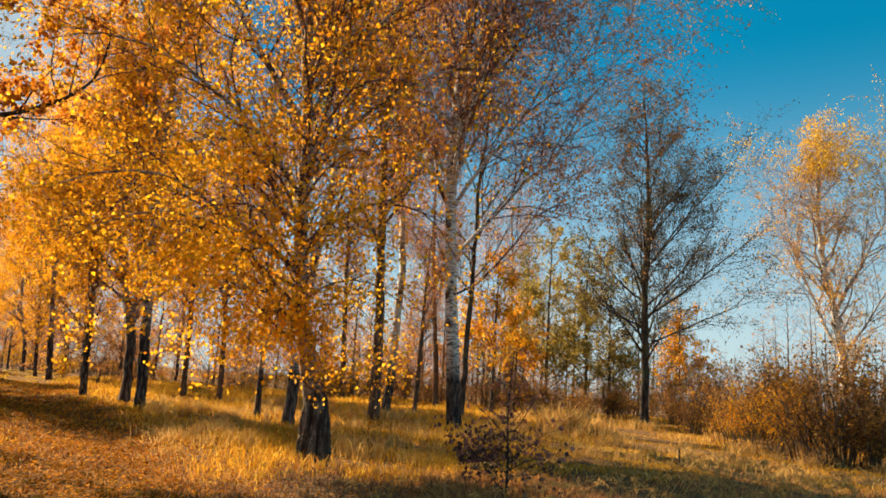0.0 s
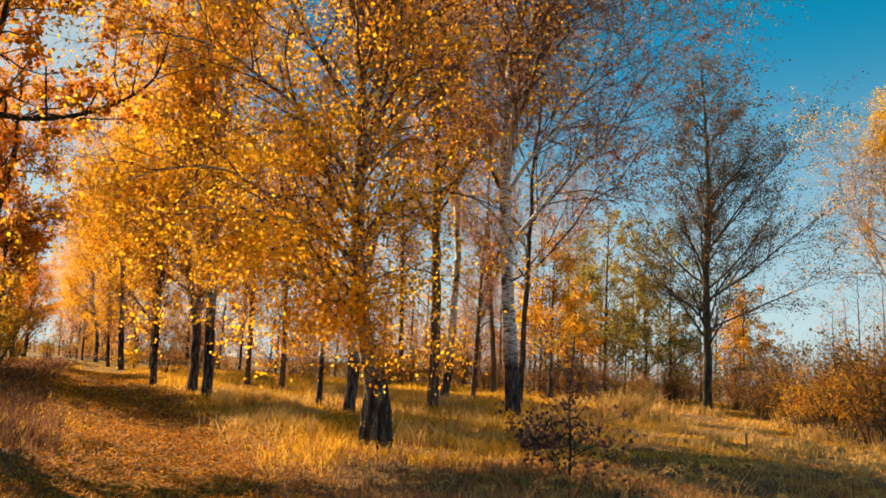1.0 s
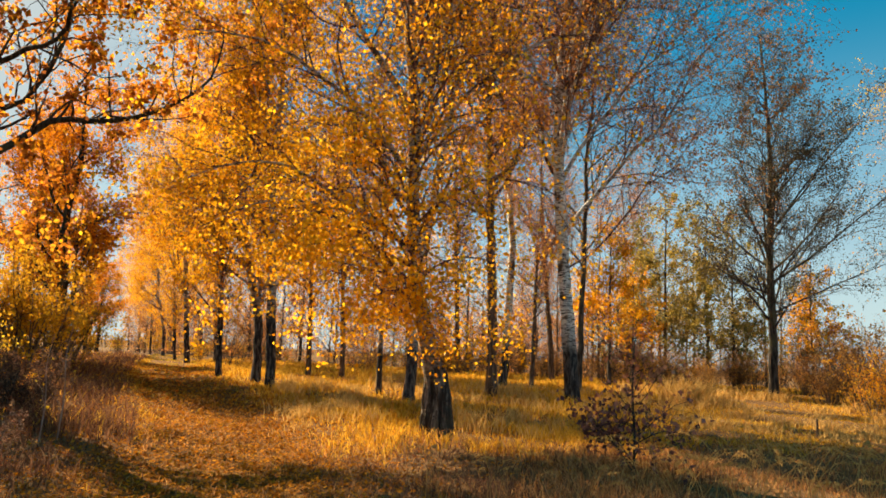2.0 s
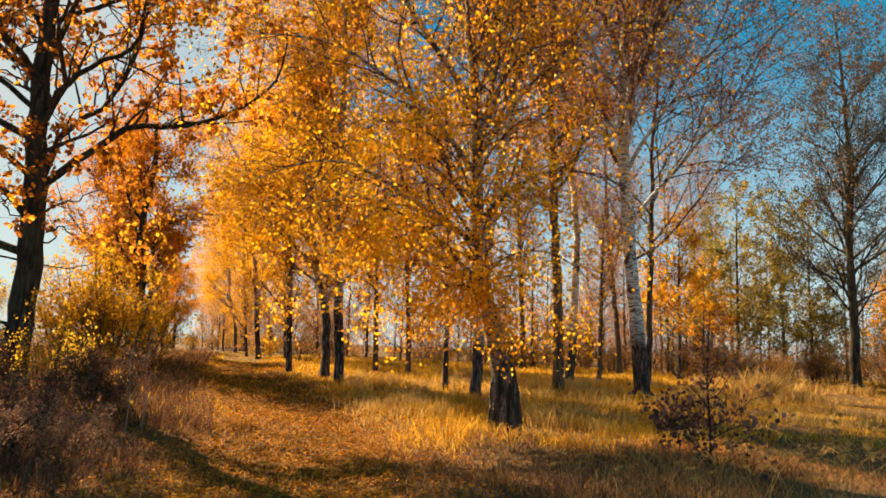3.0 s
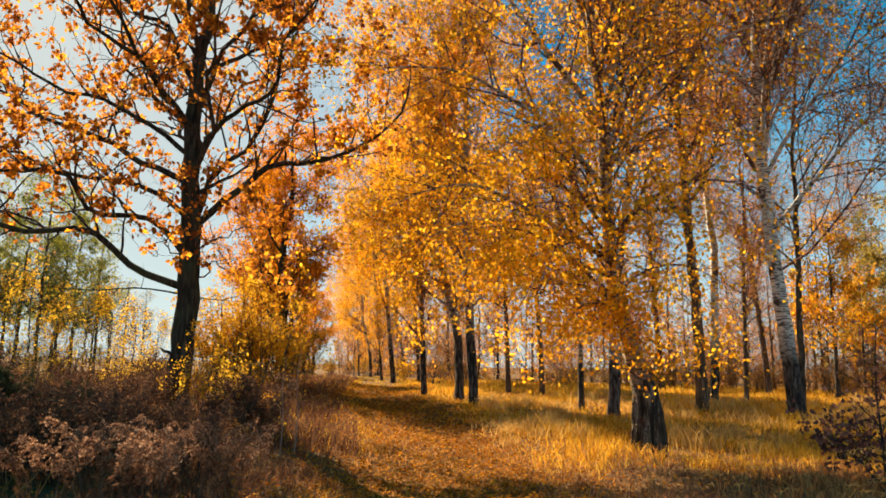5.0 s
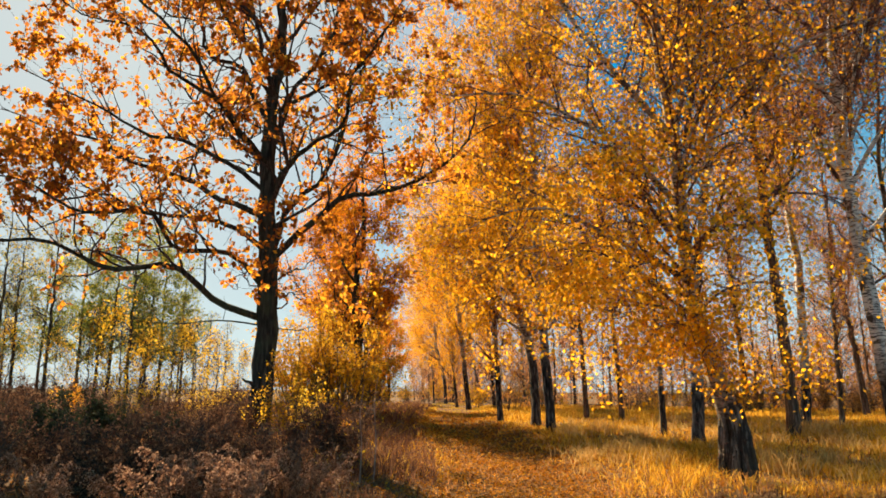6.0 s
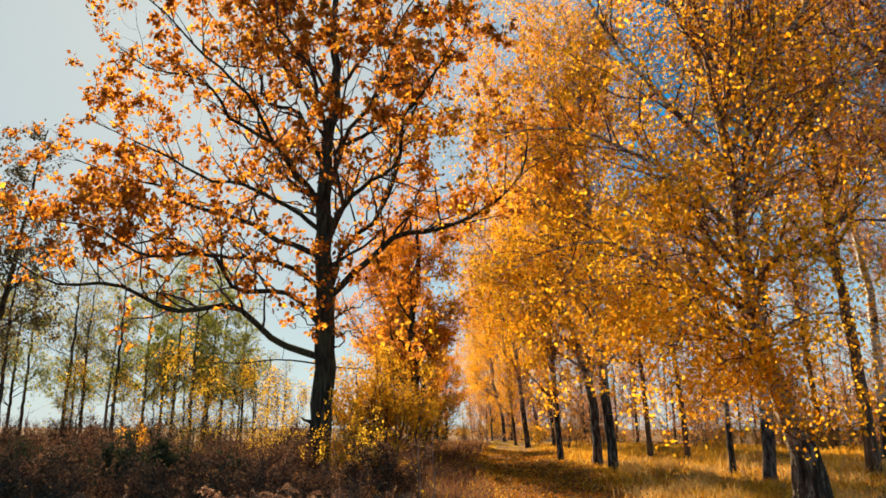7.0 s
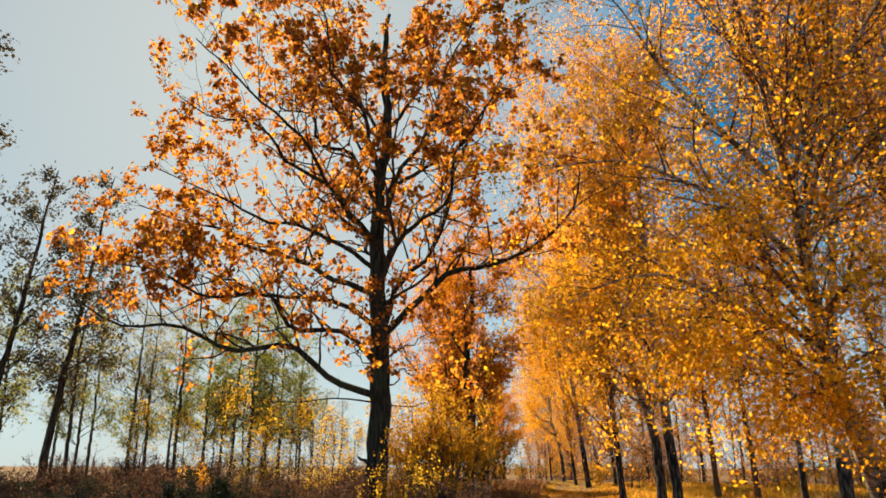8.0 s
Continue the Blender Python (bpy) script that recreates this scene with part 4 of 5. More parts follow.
    oak = tree("oak_tree", "spreading oak with a dark mossy trunk and orange-brown leaves", -43.6, 16.5, trunk, 0.27,
                dict(count=6, t0=0.30, t1=0.98, length=lambda t, pl: 3.4 * smooth(0.22, 0.5, t) * (1.2 - t) ** 0.7, angle=(35, 65), k=18, up=0.4, wander=0.12, thick=0.4, rmax=0.06),
                dict(count=15, t0=0.18, t1=1.0, length=lambda t, pl: 0.45 + pl * 0.22, angle=(30, 70), k=7, up=0.3, wander=0.28, thick=0.5, rmax=0.03, rise=True),
                dict(count=3.4, t0=0.25, t1=1.0, length=lambda t, pl: 0.12 + pl * 0.32, angle=(30, 70), k=5, up=0.1, wander=0.28, thick=0.5, rmax=0.01, rmin=0.004),
                (9, 0.13, 0.06, 0.3), (M_OAK, M_TWIG_DARK, M_OAKLEAF), 51, regions=[("outer_crown", "thick orange leaves on the outer crown", M_OAKLEAF, lambda p: (((p[:, 0] + 0.7) / 5.2) ** 2 + (p[:, 1] / 4.0) ** 2 + ((p[:, 2] - 7.2) / 5.0) ** 2 > 0.42) & (p[:, 2] > 4.7), 22)], extra=(limbs, [0.085, 0.07, 0.065, 0.075, 0.07, 0.07, 0.09, 0.075, 0.065, 0.065, 0.065, 0.065, 0.06, 0.06, 0.055, 0.055, 0.06, 0.06, 0.06, 0.022, 0.02, 0.022, 0.02]), sides=18, tip=0.16, power=0.8, crook=0.13, start=0.6)
    rng = np.random.default_rng(53)
    for pts, r in (([(-0.15, -0.1, 1.25), (-0.32, -0.13, 1.32), (-0.42, -0.15, 1.37)], 0.055), ([(-0.1, 0, 2.55), (-0.9, -0.3, 2.62), (-1.8, -0.5, 2.5), (-2.6, -0.6, 2.52)], 0.022), ([(0.15, 0, 2.5), (0.7, -0.2, 2.45), (1.2, -0.3, 2.6)], 0.016)):
        P, R = bent(pts, 9)[None], (r * np.linspace(1, 0.35, 9))[None]
        P[0, 1:] += rng.normal(size=(8, 3)) * min(r * 0.5, 0.008)
        sets = [tubes(P, R, 6)]
        if r < 0.05:
            B, BR = shoots(rng, P, R, 8, 0.25, 1.0, lambda t, pl: 0.3 * pl, (30, 70), 5, 0.1, 0.2, 0.5)
            sets.append(tubes(B, BR, 4))
        part_np("dead_branch", *joined(*sets), M_OAK, oak, "bare broken branch")
    return oak


def young_oak(az, dist, seed, height, mat, label):
    h = height
    return tree("oak_tree", label, az, dist, [(0, 0, -0.2), (0.1, 0, 0.2 * h), (-0.1, 0, 0.45 * h), (0.15, 0, 0.7 * h), (0, 0, h)], 0.2,
                dict(count=26, t0=0.2, t1=0.97, length=lambda t, pl: 0.30 * h * (1.1 - t) ** 0.5, angle=(40, 75), k=8, up=0.5, wander=0.16, thick=0.45, rmax=0.07),
                dict(count=8, t0=0.2, t1=1.0, length=lambda t, pl: 0.3 + pl * 0.3, angle=(30, 60), k=6, up=0.2, wander=0.22, thick=0.5, rmax=0.02),
                dict(count=7, t0=0.1, t1=1.0, length=lambda t, pl: 0.15 + pl * 0.4, angle=(30, 70), k=4, up=0.1, wander=0.2, thick=0.5, rmax=0.008, rmin=0.004),
                (11, 0.098, 0.09, 0.3), (M_OAK, M_TWIG_DARK, mat), seed)


big_oak()
oak2 = young_oak(-36.4, 28, 52, 10.2, M_OAKFIRE, "smaller oak with bright orange leaves behind the spreading oak")
again(oak2, -38.4, 33, 120, 0.98)
again(oak2, -35.6, 40, 240, 0.8)
again(oak2, -34.4, 52, 300, 0.62)
again(oak2, -33.7, 66, 60, 0.75)


# ---- thin alders and saplings on the heath ----
def thin_tree(name, label, az, dist, seed, h, mat, per, reach=1.7, t0=0.35, r0=0.1, size=0.12, lean=0.0, bark=None, dense=(26, 6, 5)):
    return tree(name, label, az, dist, [(0, 0, -0.2), (lean * 0.2, 0, 0.25 * h), (lean * 0.6, 0.1, 0.6 * h), (lean, 0, h)], r0,
                dict(count=dense[0], t0=t0, t1=0.98, length=lambda t, pl: reach * (1.15 - t) ** 0.6, angle=(40, 80), k=7, up=0.25, wander=0.12, thick=0.35, rmax=0.03),
                dict(count=dense[1], t0=0.2, t1=1.0, length=lambda t, pl: 0.15 + pl * 0.35, angle=(30, 60), k=5, up=0.1, wander=0.18, thick=0.5, rmax=0.012),
                dict(count=dense[2], t0=0.1, t1=1.0, length=lambda t, pl: 0.1 + pl * 0.4, angle=(30, 70), k=3, up=0.0, wander=0.18, thick=0.5, rmax=0.006, rmin=0.004),
                (per, size, 0.08, 0.3) if per else None, (bark or M_ALDER, M_TWIG_DARK, mat), seed)


al = thin_tree("alder_tree", "thin dark alder with late green leaves on the heath", -53.0, 34, 61, 9.0, M_GREEN, 6, 2.2, 0.22, 0.09, 0.10)
al2 = thin_tree("alder_tree", "thin alder with sparse dull leaves on the heath", -58.2, 34, 62, 8.0, M_OLIVE, 1, 1.5, 0.35, 0.085, 0.1)
al3 = thin_tree("alder_tree", "leaning alder with dull green leaves on the heath", -66.7, 27, 63, 11.0, M_DARKLEAF, 5, 2.2, 0.25, 0.14, 0.11, 0.9)
for ob in (al, al2, al3):
    ob["group"] = "thin alders on the heath"
for ob, az, dist, turn, size in ((al2, -61.3, 35, 40, 1.05), (al2, -60.2, 36, 160, 1.0), (al, -56.2, 37, 80, 0.9), (al, -55.0, 41, 200, 0.9), (al, -51.8, 36, 310, 0.85), (al, -49.3, 37, 140, 0.8), (al, -58.6, 39, 20, 0.85), (al, -50.8, 38, 90, 0.95), (al2, -49.5, 40, 10, 0.7), (al2, -48.4, 44, 120, 0.7),
                                 # the al3 copies from -78.5 to -96 stand unseen, added to shade the foreground
                                 (al2, -47.4, 46, 220, 0.7), (al2, -46.2, 48, 300, 0.65), (al2, -63.8, 39, 70, 1.0), (al3, -70.5, 26, 60, 0.95), (al2, -66.0, 38, 260, 0.9), (al2, -52.0, 48, 330, 0.8), (al2, -72.5, 33, 15, 1.0), (al3, -78.5, 22.5, 100, 1.25), (al3, -82.0, 24, 190, 1.3), (al3, -86.5, 21.5, 240, 1.25), (al3, -80.5, 27, 330, 1.35), (al3, -91.0, 23, 30, 1.25), (al3, -84.5, 28, 150, 1.35), (al3, -96.0, 22, 280, 1.2),
                                 (al, -54.2, 36, 265, 0.95), (al, -60.8, 37, 190, 0.7), (al, -64.6, 34, 230, 0.8), (al, -69.4, 31, 150, 0.85), (al2, -65.2, 30, 110, 0.95)):
    again(ob, az, dist, turn, size)
low = thin_tree("sapling", "yellow-leaved sapling on the heath", -50.0, 30, 64, 3.6, M_YELLOW, 1, 1.0, 0.2, 0.03, 0.085)
low["category"], low["group"] = "sapling", "yellow saplings on the heath"
for az, dist, turn, size in ((-52.0, 27, 50, 0.9), (-55.5, 31, 100, 1.1), (-57.5, 29, 150, 0.8), (-48.3, 27, 200, 0.9), (-46.8, 24, 250, 0.8), (-60.5, 30, 300, 0.9), (-45.3, 26, 20, 0.7), (-53.4, 24, 170, 1.05)):
    again(low, az, dist, turn, size)

# ---- trees and thicket behind the glade ----
olive = thin_tree("young_tree", "young tree with olive and yellow leaves behind the glade", 9.0, 37, 71, 9.5, M_OLIVE, 8, 2.6, 0.12, 0.1, 0.13)
amb = thin_tree("young_tree", "young tree with orange leaves behind the glade", 4.9, 31, 72, 6.8, M_AMBER, 4, 2.0, 0.25, 0.08, 0.12)
bare = thin_tree("bare_tree", "bare grey-brown tree in the far thicket", -0.9, 36, 73, 8.5, M_RUST, 1, 2.6, 0.06, 0.075, 0.1, bark=M_BROWN_BARK, dense=(22, 5, 3))
olive["group"] = amb["group"] = "young trees behind the glade"
thicket = thin_tree("young_tree", "young rusty-leaved birch in the far thicket", -12.0, 45, 74, 7.5, M_RUST, 3, 2.6, 0.05, 0.05, 0.11, bark=M_BROWN_BARK, dense=(30, 6, 4))
thicket["group"] = "young rusty birches in the far thicket"
bare["group"] = "bare trees in the far thicket"
for ob, az, dist, turn, size in ((olive, 12.0, 39, 60, 1.0), (olive, 13.8, 36, 130, 0.8), (olive, 7.2, 43, 200, 0.95), (olive, 18.6, 40, 250, 0.6), (amb, 19.0, 34, 90, 0.8), (amb, 6.6, 36, 190, 0.8),
                                 (bare, -6.2, 42, 30, 1.0), (bare, 0.9, 40, 70, 0.9), (bare, 3.6, 43, 110, 1.0), (bare, 5.4, 46, 150, 0.9), (bare, -2.0, 48, 190, 1.0), (bare, -8.4, 50, 230, 0.9),
                                 (bare, 10.5, 48, 270, 1.0), (bare, -13.5, 52, 310, 0.8), (bare, -17.0, 58, 350, 0.9), (bare, 2.6, 52, 20, 1.1), (bare, 8.0, 52, 220, 1.1), (bare, -5.0, 55, 120, 1.1), (bare, -11.0, 44, 60, 0.8)):
    again(ob, az, dist, turn, size)


rng = np.random.default_rng(77)
for i in range(36):
    again(bare, rng.uniform(2, 34), rng.uniform(40, 80), rng.uniform(0, 360), rng.uniform(0.65, 1.15))
for i in range(36):
    again(thicket, rng.uniform(-27, 5), rng.uniform(40, 75), rng.uniform(0, 360), rng.uniform(0.5, 1.1))
for i in range(22):
    again(thicket, rng.uniform(-31, -22), rng.uniform(72, 125), rng.uniform(0, 360), rng.uniform(0.8, 1.3))


def far_wood():
    """A low belt of bare woods beyond the fields."""
    rng = np.random.default_rng(78)
    n = 1500
    a, r = rng.uniform(-np.pi, np.pi, n), rng.uniform(150, 260, n)
    base = np.stack([np.sin(a) * r, np.cos(a) * r, np.full(n, -0.3)], -1)
    h = rng.uniform(2.0, 4.5, n) * (0.8 + 0.5 * np.sin(a * 9) * np.sin(a * 23 + 1))
    P = base[:, None] + np.array([0, 0, 1.0]) * (h[:, None] * np.linspace(0, 1, 4))[..., None] + rng.normal(size=(n, 4, 3)) * 0.15
    R = np.broadcast_to(0.12 * np.linspace(1, 0.3, 4), (n, 4))
    B, BR = shoots(rng, P, R, 5, 0.2, 1.0, lambda t, pl: 0.5 * pl, (25, 60), 3, 0.3, 0.2, 0.6, rmin=0.05)
    wood = tagged(part_np("far_wood", *joined(tubes(P, R, 3), tubes(B, BR, 3)), M_TWIG, kind="stuff"), "low belt of bare brown woods on the horizon", "woods")
    return wood


far_wood()


# ---- bushes ----
def bush(name, label, az, dist, seed, h, mat, per, size, stems=26, spread=0.5, twigmat=None, category="bush", side=9, fine=4):
    rng = np.random.default_rng(seed)
    root = tagged(new(name), label, category)
    root.matrix_world = Matrix.Translation(spot(az, dist))
    a, tilt = rng.uniform(0, 6.283, stems), rng.uniform(0.05, spread, stems)
    d = np.stack([np.cos(a) * tilt, np.sin(a) * tilt, np.ones(stems)], -1)
    base = np.stack([np.cos(a), np.sin(a), np.zeros(stems)], -1) * rng.uniform(0, 0.25 * h, stems)[:, None]
    L = h * rng.uniform(0.6, 1.1, stems)
    u = np.linspace(0, 1, 6)
    P = base[:, None] + d[:, None] * (u[None, :, None] * L[:, None, None]) + rng.normal(size=(stems, 6, 3)) * 0.03 * h * u[None, :, None]
    P[:, 0, 2] -= 0.08
    R = np.broadcast_to(0.008 * h * np.linspace(1, 0.25, 6), (stems, 6))
    B, BR = shoots(rng, P, R, side, 0.15, 1.0, lambda t, pl: 0.34 * h * (1.2 - t), (25, 60), 5, 0.2, 0.2, 0.55, rmin=0.003)
    C, CR = shoots(rng, B, BR, fine, 0.2, 1.0, lambda t, pl: 0.12 * h + 0.0 * t, (25, 70), 3, 0.1, 0.2, 0.6, rmin=0.0025)
    part_np("stem_work", *joined(tubes(P, R, 4), tubes(B, BR, 3), tubes(C, CR, 3)), twigmat or M_TWIG_DARK, root, kind="stuff")
    part_np("foliage", *leaves(rng, np.concatenate([C, B[:, -3:]]), per, size, 0.03 * h, 0.2), mat, root, smooth_shade=False, kind="stuff")
    return root


brush = bush("dry_bush", "bare brown bush with few dry leaves", 24.0, 24, 81, 2.0, M_BRUSH, 3, 0.055, 30, 0.75, M_TWIG_DRY)
ybush = bush("yellow_bush", "bush with yellow autumn leaves", 25.5, 21, 82, 1.9, M_GOLD, 3, 0.05, 16, 0.6, M_TWIG_DRY)
obush = bush("orange_bush", "broad bush with tawny orange leaves under an oak", -38.0, 22, 83, 3.3, M_BUSH, 6, 0.09, 24, 0.55, M_TWIG_DRY)
brush["group"] = "dry bushes round the glade"
ybush["group"] = "yellow bushes round the glade"
again(obush, -39.8, 23, 120, 0.85)
again(obush, -36.0, 26, 220, 0.8)
lemon = bush("yellow_bush", "young bush with bright yellow leaves beside an oak trunk", -41.6, 15.2, 89, 1.7, M_YELLOW, 3, 0.05, 11, 0.5, M_TWIG_DRY)
lemon["group"] = "bright yellow bushes near the oak"
for az, dist, turn, size in ((-40.4, 14.4, 140, 0.6), (-47.6, 19.5, 30, 0.85), (-53.0, 21.5, 90, 0.85)):
    again(lemon, az, dist, turn, size)
for ob, az, dist, turn, size in ((brush, 20.0, 27, 60, 0.8), (brush, 21.6, 29, 100, 1.35), (brush, 26.9, 25, 160, 0.9), (brush, 29.8, 20, 220, 1.45), (brush, 31.5, 20, 260, 0.9), (brush, 24.6, 30, 340, 1.5), (brush, 18.5, 33, 20, 1.1), (ybush, 22.6, 23, 30, 0.9),
                                 (ybush, 27.6, 20, 110, 1.35), (brush, 33.0, 24, 300, 1.2), (brush, 12.0, 33, 70, 0.7), (brush, 9.0, 32, 170, 0.8), (brush, 5.0, 34, 210, 0.8), (brush, 14.0, 35, 270, 0.9), (brush, 0.0, 36, 320, 0.8),
                                 (brush, -6.0, 34, 20, 0.7), (brush, -8.5, 38, 130, 0.7), (brush, -2.0, 40, 230, 0.9), (brush, 7.0, 40, 90, 1.0), (brush, -13.0, 46, 160, 0.7), (brush, 35.0, 20, 10, 1.1)):
    again(ob, az, dist, turn, size)

scrub = bush("dry_bush", "bare brown scrub under the far trees", -4.0, 41, 87, 2.0, M_BRUSH, 1, 0.1, 16, 0.8, M_TWIG_DRY, side=6, fine=2)
shrub = bush("tawny_bush", "tawny-leaved shrub under the far trees", -9.0, 43, 88, 2.4, M_BUSH, 3, 0.13, 14, 0.7, M_TWIG_DRY, side=5, fine=2)
rng = np.random.default_rng(12)
for i in range(95):
    again((scrub, scrub, shrub)[i % 3], rng.uniform(-27, 20), rng.uniform(34, 66), rng.uniform(0, 360), rng.uniform(0.35, 1.15) * (1.0, 1.0, 0.6)[i % 3])

for i in range(26):
    again((scrub, shrub)[i % 2], rng.uniform(-36, -24), rng.uniform(62, 125), rng.uniform(0, 360), rng.uniform(0.6, 1.1))

# heath in the shade: low dark bushes
heath = bush("heath_bush", "low dark brown heath bush in the shade", -50.0, 9, 84, 0.85, M_HEATH, 4, 0.034, 22, 0.8, M_TWIG_DARK, side=6, fine=3)
heath2 = bush("heath_bush", "low russet heath bush in the shade", -47.0, 12, 85, 0.9, M_HEATH, 4, 0.036, 22, 0.7, M_TWIG_DARK, side=6, fine=3)
heath["group"] = heath2["group"] = "heath bushes in the shade"
rng = np.random.default_rng(9)
for i in range(95):
    az, dist = rng.uniform(-78, -33), 7.4 + 21 * rng.random() ** 1.2
    x, y = math.sin(radians(az)) * dist, math.cos(radians(az)) * dist
    d, s = track_dist(np.array([x]), np.array([y]))
    if s[0] > 0 or d[0] < 2.6:
        continue
    again((heath, heath2)[i % 2], az, dist, rng.uniform(0, 360), rng.uniform(0.7, 1.15) * (0.75 + 0.02 * dist))


juniper = bush("juniper_bush", "dark green juniper bush among the heath", -57.5, 13, 86, 1.1, M_JUNIPER, 8, 0.05, 16, 0.3, side=6, fine=3)
for az, dist, turn, size in ((-54.2, 15, 60, 1.0), (-62.0, 14, 120, 0.9), (-50.2, 14.5, 200, 0.75), (-66.0, 12, 290, 0.9)):
    again(juniper, az, dist, turn, size)
for az, dist, turn, size in ((-38.6, 12.6, 220, 0.4), (-57.0, 21, 350, 0.6)):
    again(ybush, az, dist, turn, size)


# ---- dry goldenrod ----
def goldenrod(az, dist, seed, h):
    rng = np.random.default_rng(seed)
    root = tagged(new("goldenrod"), "clump of dry goldenrod stems with tan feathery plumes", "dry flowers")
    root.matrix_world = Matrix.Translation(spot(az, dist))
    n, u = 10, np.linspace(0, 1, 9)
    a = rng.uniform(0, 6.283, n)
    out = np.stack([np.cos(a), np.sin(a), np.zeros(n)], -1)
    L = h * rng.uniform(0.78, 1.12, n)
    base = out * rng.uniform(0.02, 0.26, n)[:, None]
    P = base[:, None] + out[:, None] * (L[:, None] * (0.14 * u + 0.30 * u**4))[..., None] + np.array([0, 0, 1.0]) * (L[:, None] * (1.05 * u - 0.16 * u**5))[..., None]
    P[:, 0, 2] -= 0.05
    for i in range(n):
        R = 0.004 * np.linspace(1, 0.45, 9)
        stalk = part_np("stem", *tubes(P[i:i + 1], R[None], 4), M_TWIG_DRY, root)
        m = 16
        t = np.linspace(0.6, 0.995, m)
        pos, tg, _ = line_at(P[i:i + 1], R[None], np.zeros(m, int), t)
        yaw = a[i] + rng.normal(0, 0.55, m)
        d = np.stack([np.cos(yaw), np.sin(yaw), np.full(m, 0.75)], -1)
        ln = h * 0.19 * np.sin(np.pi * np.clip((1 - t) / 0.4 * 0.85 + 0.12, 0, 1)) * rng.uniform(0.8, 1.2, m)
        w = np.linspace(0, 1, 6)
        Q = pos[:, None] + d[:, None] * (ln[:, None] * w)[..., None] + np.array([0, 0, -1.15]) * (ln[:, None] * w**2.2)[..., None]
        V, F = leaves(rng, Q, 26, 0.018, 0.005, -0.2, 0.1, 0.34)
        part_np("plume", *joined(tubes(Q, np.broadcast_to(0.0014 * np.linspace(1, 0.5, 6), (m, 6)), 3), (V, F)), M_PLUME, stalk, "tan feathery plume", False)
    part_np("withered_foliage", *leaves(rng, P[:, :6], 11, 0.07, 0.015, 0.9, 0.1, 0.14), M_HEATH, root, "withered brown leaves", False, "stuff")
    return root


rod = goldenrod(-45.5, 5.7, 91, 0.80)
rod["group"] = "goldenrod clumps"
for az, dist, turn, size in ((-48.4, 5.6, 40, 1.0), (-43.0, 6.0, 90, 0.95), (-51.6, 6.2, 150, 0.85), (-40.2, 6.4, 210, 0.8), (-58.5, 6.6, 30, 0.9), (-46.6, 6.8, 120, 0.9)):
    again(rod, az, dist, turn, size)


# ---- two thin bare saplings beside the track ----
def bare_sapling(az, dist, seed, h):
    rng = np.random.default_rng(seed)
    root = tagged(new("bare_sapling"), "thin pale leafless sapling beside the track", "sapling")
    root.matrix_world = Matrix.Translation(spot(az, dist)) @ facing(az)
    P, R = stem([(0, 0, -0.08), (0.02, 0, 0.4 * h), (-0.01, 0, 0.75 * h), (0.03, 0, h)], 0.011, 0.25, 12, 0.1)
    part_np("trunk", *tubes(P, R, 6), M_TWIG_PALE, root)
    A, AR = shoots(rng, P, R, 13, 0.25, 0.97, lambda t, pl: 0.32 * h * (1.15 - t), (30, 55), 5, 0.2, 0.12, 0.5, rmin=0.002)
    part_np("twig_work", *tubes(A, AR, 3), M_TWIG_PALE, root, kind="stuff")
    part_np("crown", *leaves(rng, A, 1, 0.04, 0.01, 0.4), M_YELLOW, root, "few yellow leaves", False, "stuff")


bare_sapling(-36.2, 9.4, 201, 1.25)
bare_sapling(-35.1, 9.8, 202, 1.35)


# ---- the small oak sapling with withered leaves ----
def sapling():
    rng = np.random.default_rng(95)
    root = tagged(new("oak_sapling"), "thin oak sapling with withered dark leaves in the grass", "sapling")
    root.matrix_world = Matrix.Translation(spot(7.0, 8.6)) @ facing(7.0) @ Matrix.Scale(0.92, 4)
    P, R = stem([(0, 0, -0.1), (0.01, 0, 0.5), (-0.02, 0, 1.1), (0.02, 0, 1.9)], 0.02, 0.3, 12, 0.1)
    part_np("trunk", *tubes(P, R, 6), M_TWIG_DARK, root)
    A, AR = shoots(rng, P, R, 30, 0.07, 0.95, lambda t, pl: 0.15 + 0.95 * (1.05 - t), (45, 85), 7, 0.25, 0.26, 0.5, rmin=0.003)
    B, BR = shoots(rng, A, AR, 6, 0.2, 1.0, lambda t, pl: 0.1 + 0.28 * pl, (30, 65), 4, 0.1, 0.2, 0.6, rmin=0.002)
    part_np("twig_work", *joined(tubes(A, AR, 4), tubes(B, BR, 3)), M_TWIG_DARK, root, kind="stuff")
    lowtw = B[B[:, 0, 2] < 0.95]
    part_np("crown", *leaves(rng, lowtw, 6, 0.072, 0.05, 0.4), M_DEADLEAF, root, "withered dark leaves", False, "stuff")
    part_np("top_foliage", *leaves(rng, B[B[:, 0, 2] >= 0.95], 3, 0.066, 0.02, 0.4), M_PINK, root, "pinkish leaves", False, "stuff")


sapling()


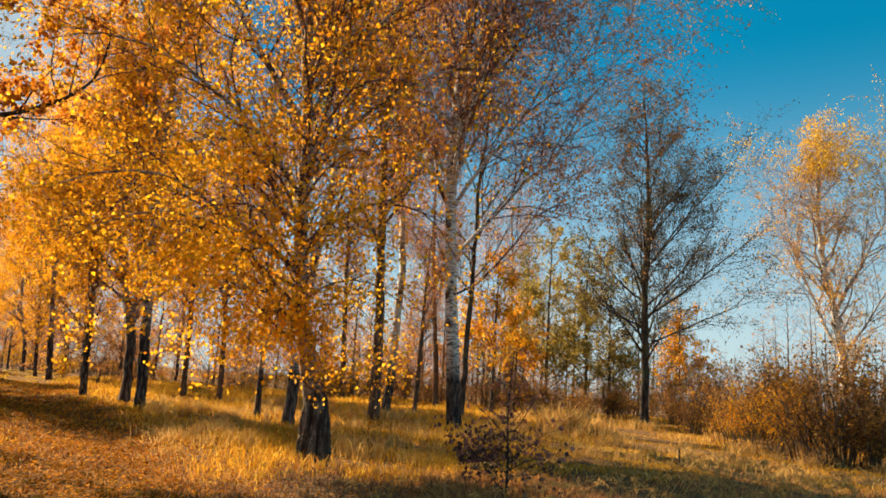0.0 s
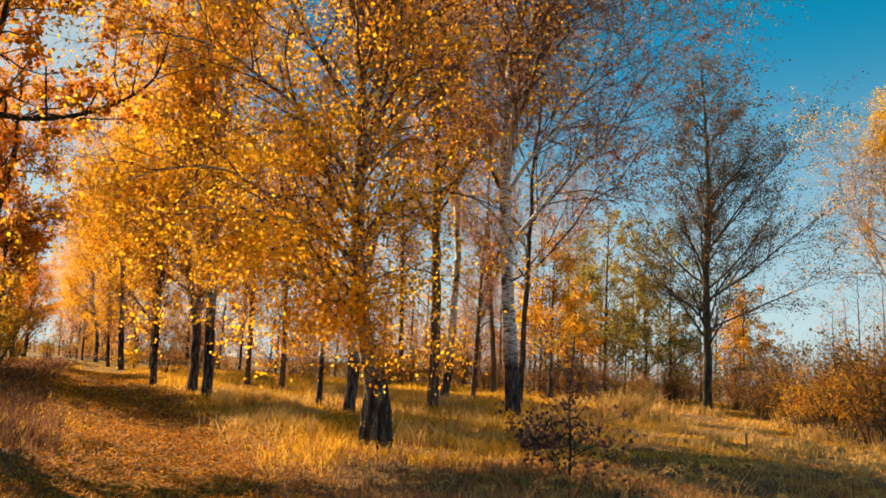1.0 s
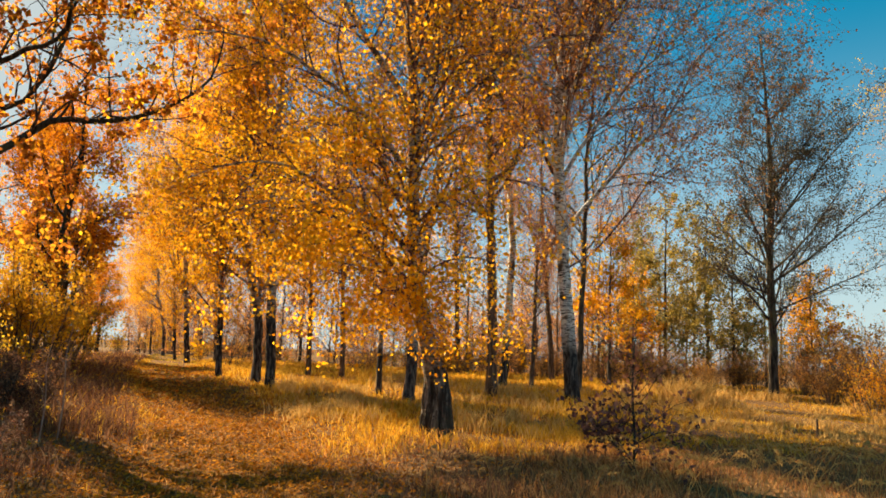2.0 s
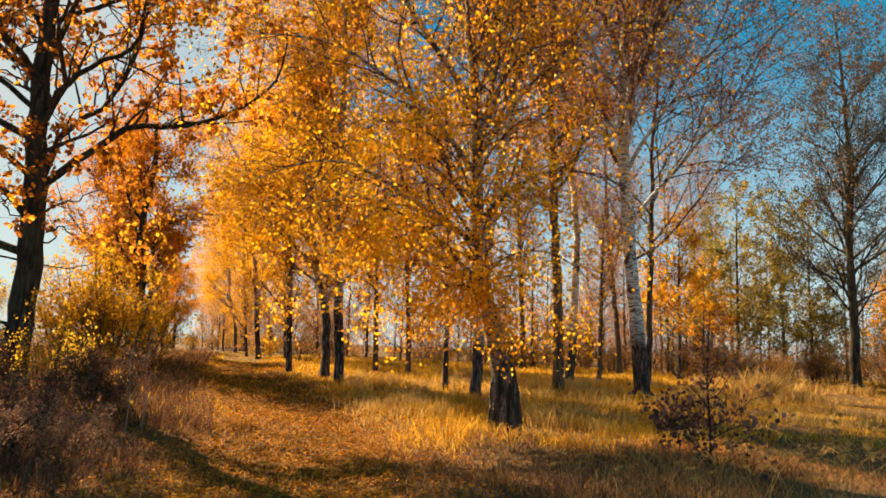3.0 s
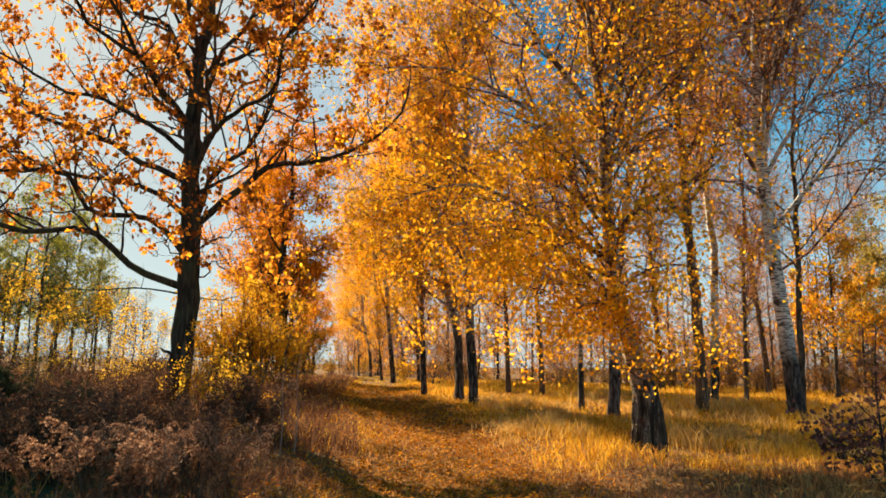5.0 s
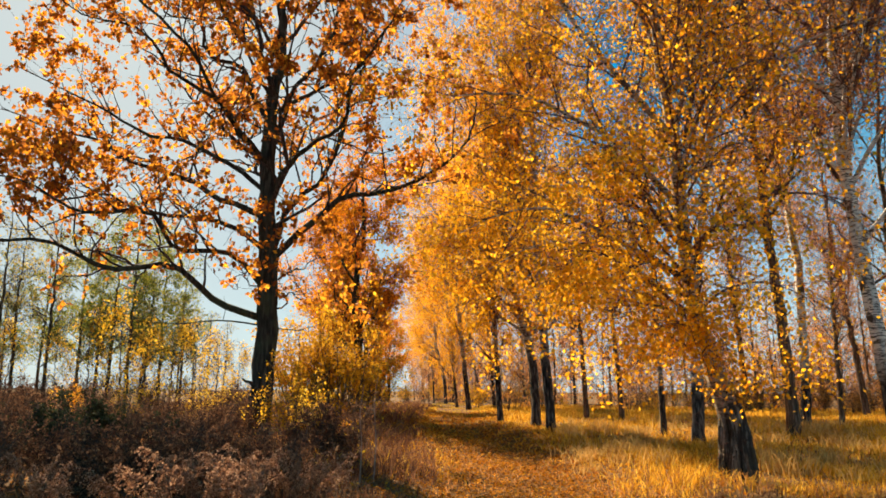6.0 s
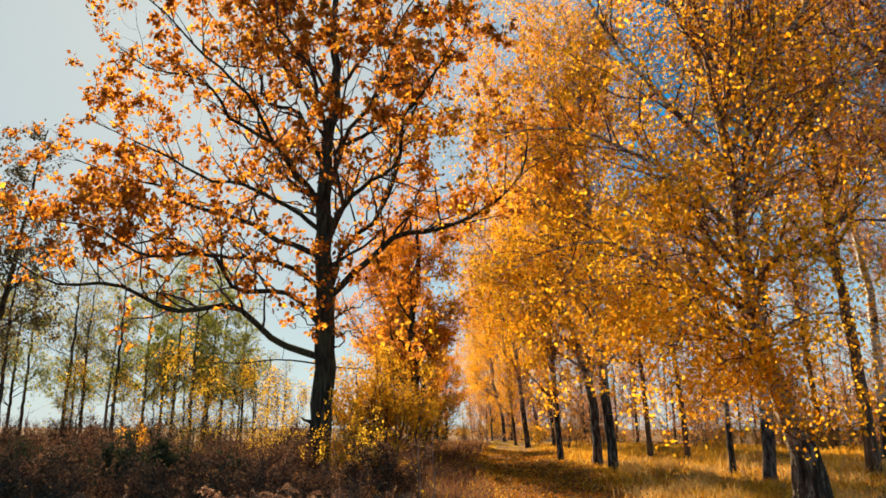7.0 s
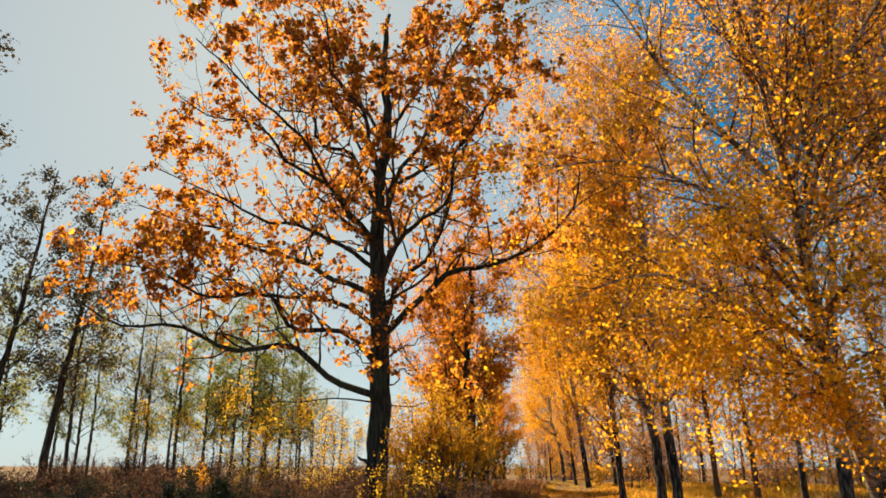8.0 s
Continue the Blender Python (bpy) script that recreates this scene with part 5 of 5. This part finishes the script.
# ---- tall pale grass with nodding heads ----
def reed_grass(az, dist, seed):
    rng = np.random.default_rng(seed)
    root = tagged(new("reed_grass"), "tuft of tall straw grass with nodding seed heads", "grass")
    root.matrix_world = Matrix.Translation(spot(az, dist))
    n, u = 9, np.linspace(0, 1, 9)
    a = rng.uniform(0, 6.283, n)
    out = np.stack([np.cos(a), np.sin(a), np.zeros(n)], -1)
    L = rng.uniform(0.9, 1.3, n)
    base = rng.normal(size=(n, 3)) * np.array([0.09, 0.09, 0])
    P = base[:, None] + out[:, None] * (L[:, None] * 0.55 * u**2.4)[..., None] + np.array([0, 0, 1.0]) * (L[:, None] * (1.1 * u - 0.42 * u**4))[..., None]
    P[:, 0, 2] -= 0.04
    part_np("stalk_work", *tubes(P, np.broadcast_to(0.0034 * np.linspace(1, 0.5, 9), (n, 9)), 3), M_SEDGE, root, kind="stuff")
    part_np("seed_head", *leaves(rng, P[:, -3:], 40, 0.026, 0.006, 0.9, 0.0, 0.22), M_SEDGE, root, "drooping straw seed heads", False, "stuff")
    part_np("blade_tuft", *(lambda m: (lambda V, F: (V - np.array(root.matrix_world.translation), F))(*blades(rng, root.matrix_world.translation.x + rng.normal(size=m) * 0.14, root.matrix_world.translation.y + rng.normal(size=m) * 0.14, rng.uniform(0.25, 0.6, m), np.full(m, 0.004), rng.uniform(0.5, 1.6, m), 3)))(60), M_BROWNGRASS, root, smooth_shade=False, kind="stuff")
    return root


reed = reed_grass(14.0, 5.2, 101)
for az, dist, turn, size in ((17.5, 5.6, 40, 1.0), (21.0, 5.0, 90, 0.95), (25.0, 5.6, 150, 1.05), (11.0, 5.6, 200, 0.9), (29.0, 5.2, 250, 1.0), (23.0, 6.6, 300, 1.0), (19.0, 7.0, 20, 0.9), (15.5, 6.8, 120, 0.85), (27.5, 7.0, 60, 1.0),
                             (8.0, 6.4, 170, 0.7), (4.0, 5.8, 210, 0.7), (-3.0, 6.2, 280, 0.6), (32.0, 6.4, 310, 1.0), (31.0, 8.0, 10, 0.9), (-8.0, 6.8, 80, 0.6)):
    again(reed, az, dist, turn, size)


# ---- a weathered stake in the grass ----
def stake():
    root = tagged(new("stake"), "short weathered wooden stake standing in the grass", "post")
    root.matrix_world = Matrix.Translation(spot(19.2, 15.5))
    P, R = stem([(0, 0, -0.1), (0.005, 0, 0.2), (0.0, 0, 0.40)], 0.024, 0.8, 8, 0.1)
    V, F = tubes(P, R, 8)
    part_np("shaft", V, F, M_BROWN_BARK, root)
    top = bmesh.new()
    bmesh.ops.create_cone(top, cap_ends=True, segments=8, radius1=0.02, radius2=0.013, depth=0.03, matrix=Matrix.Translation((0, 0, 0.41)))
    me = bpy.data.meshes.new("cap")
    top.to_mesh(me)
    top.free()
    me.materials.append(M_ALDER)
    new("cap", me).parent = root


stake()
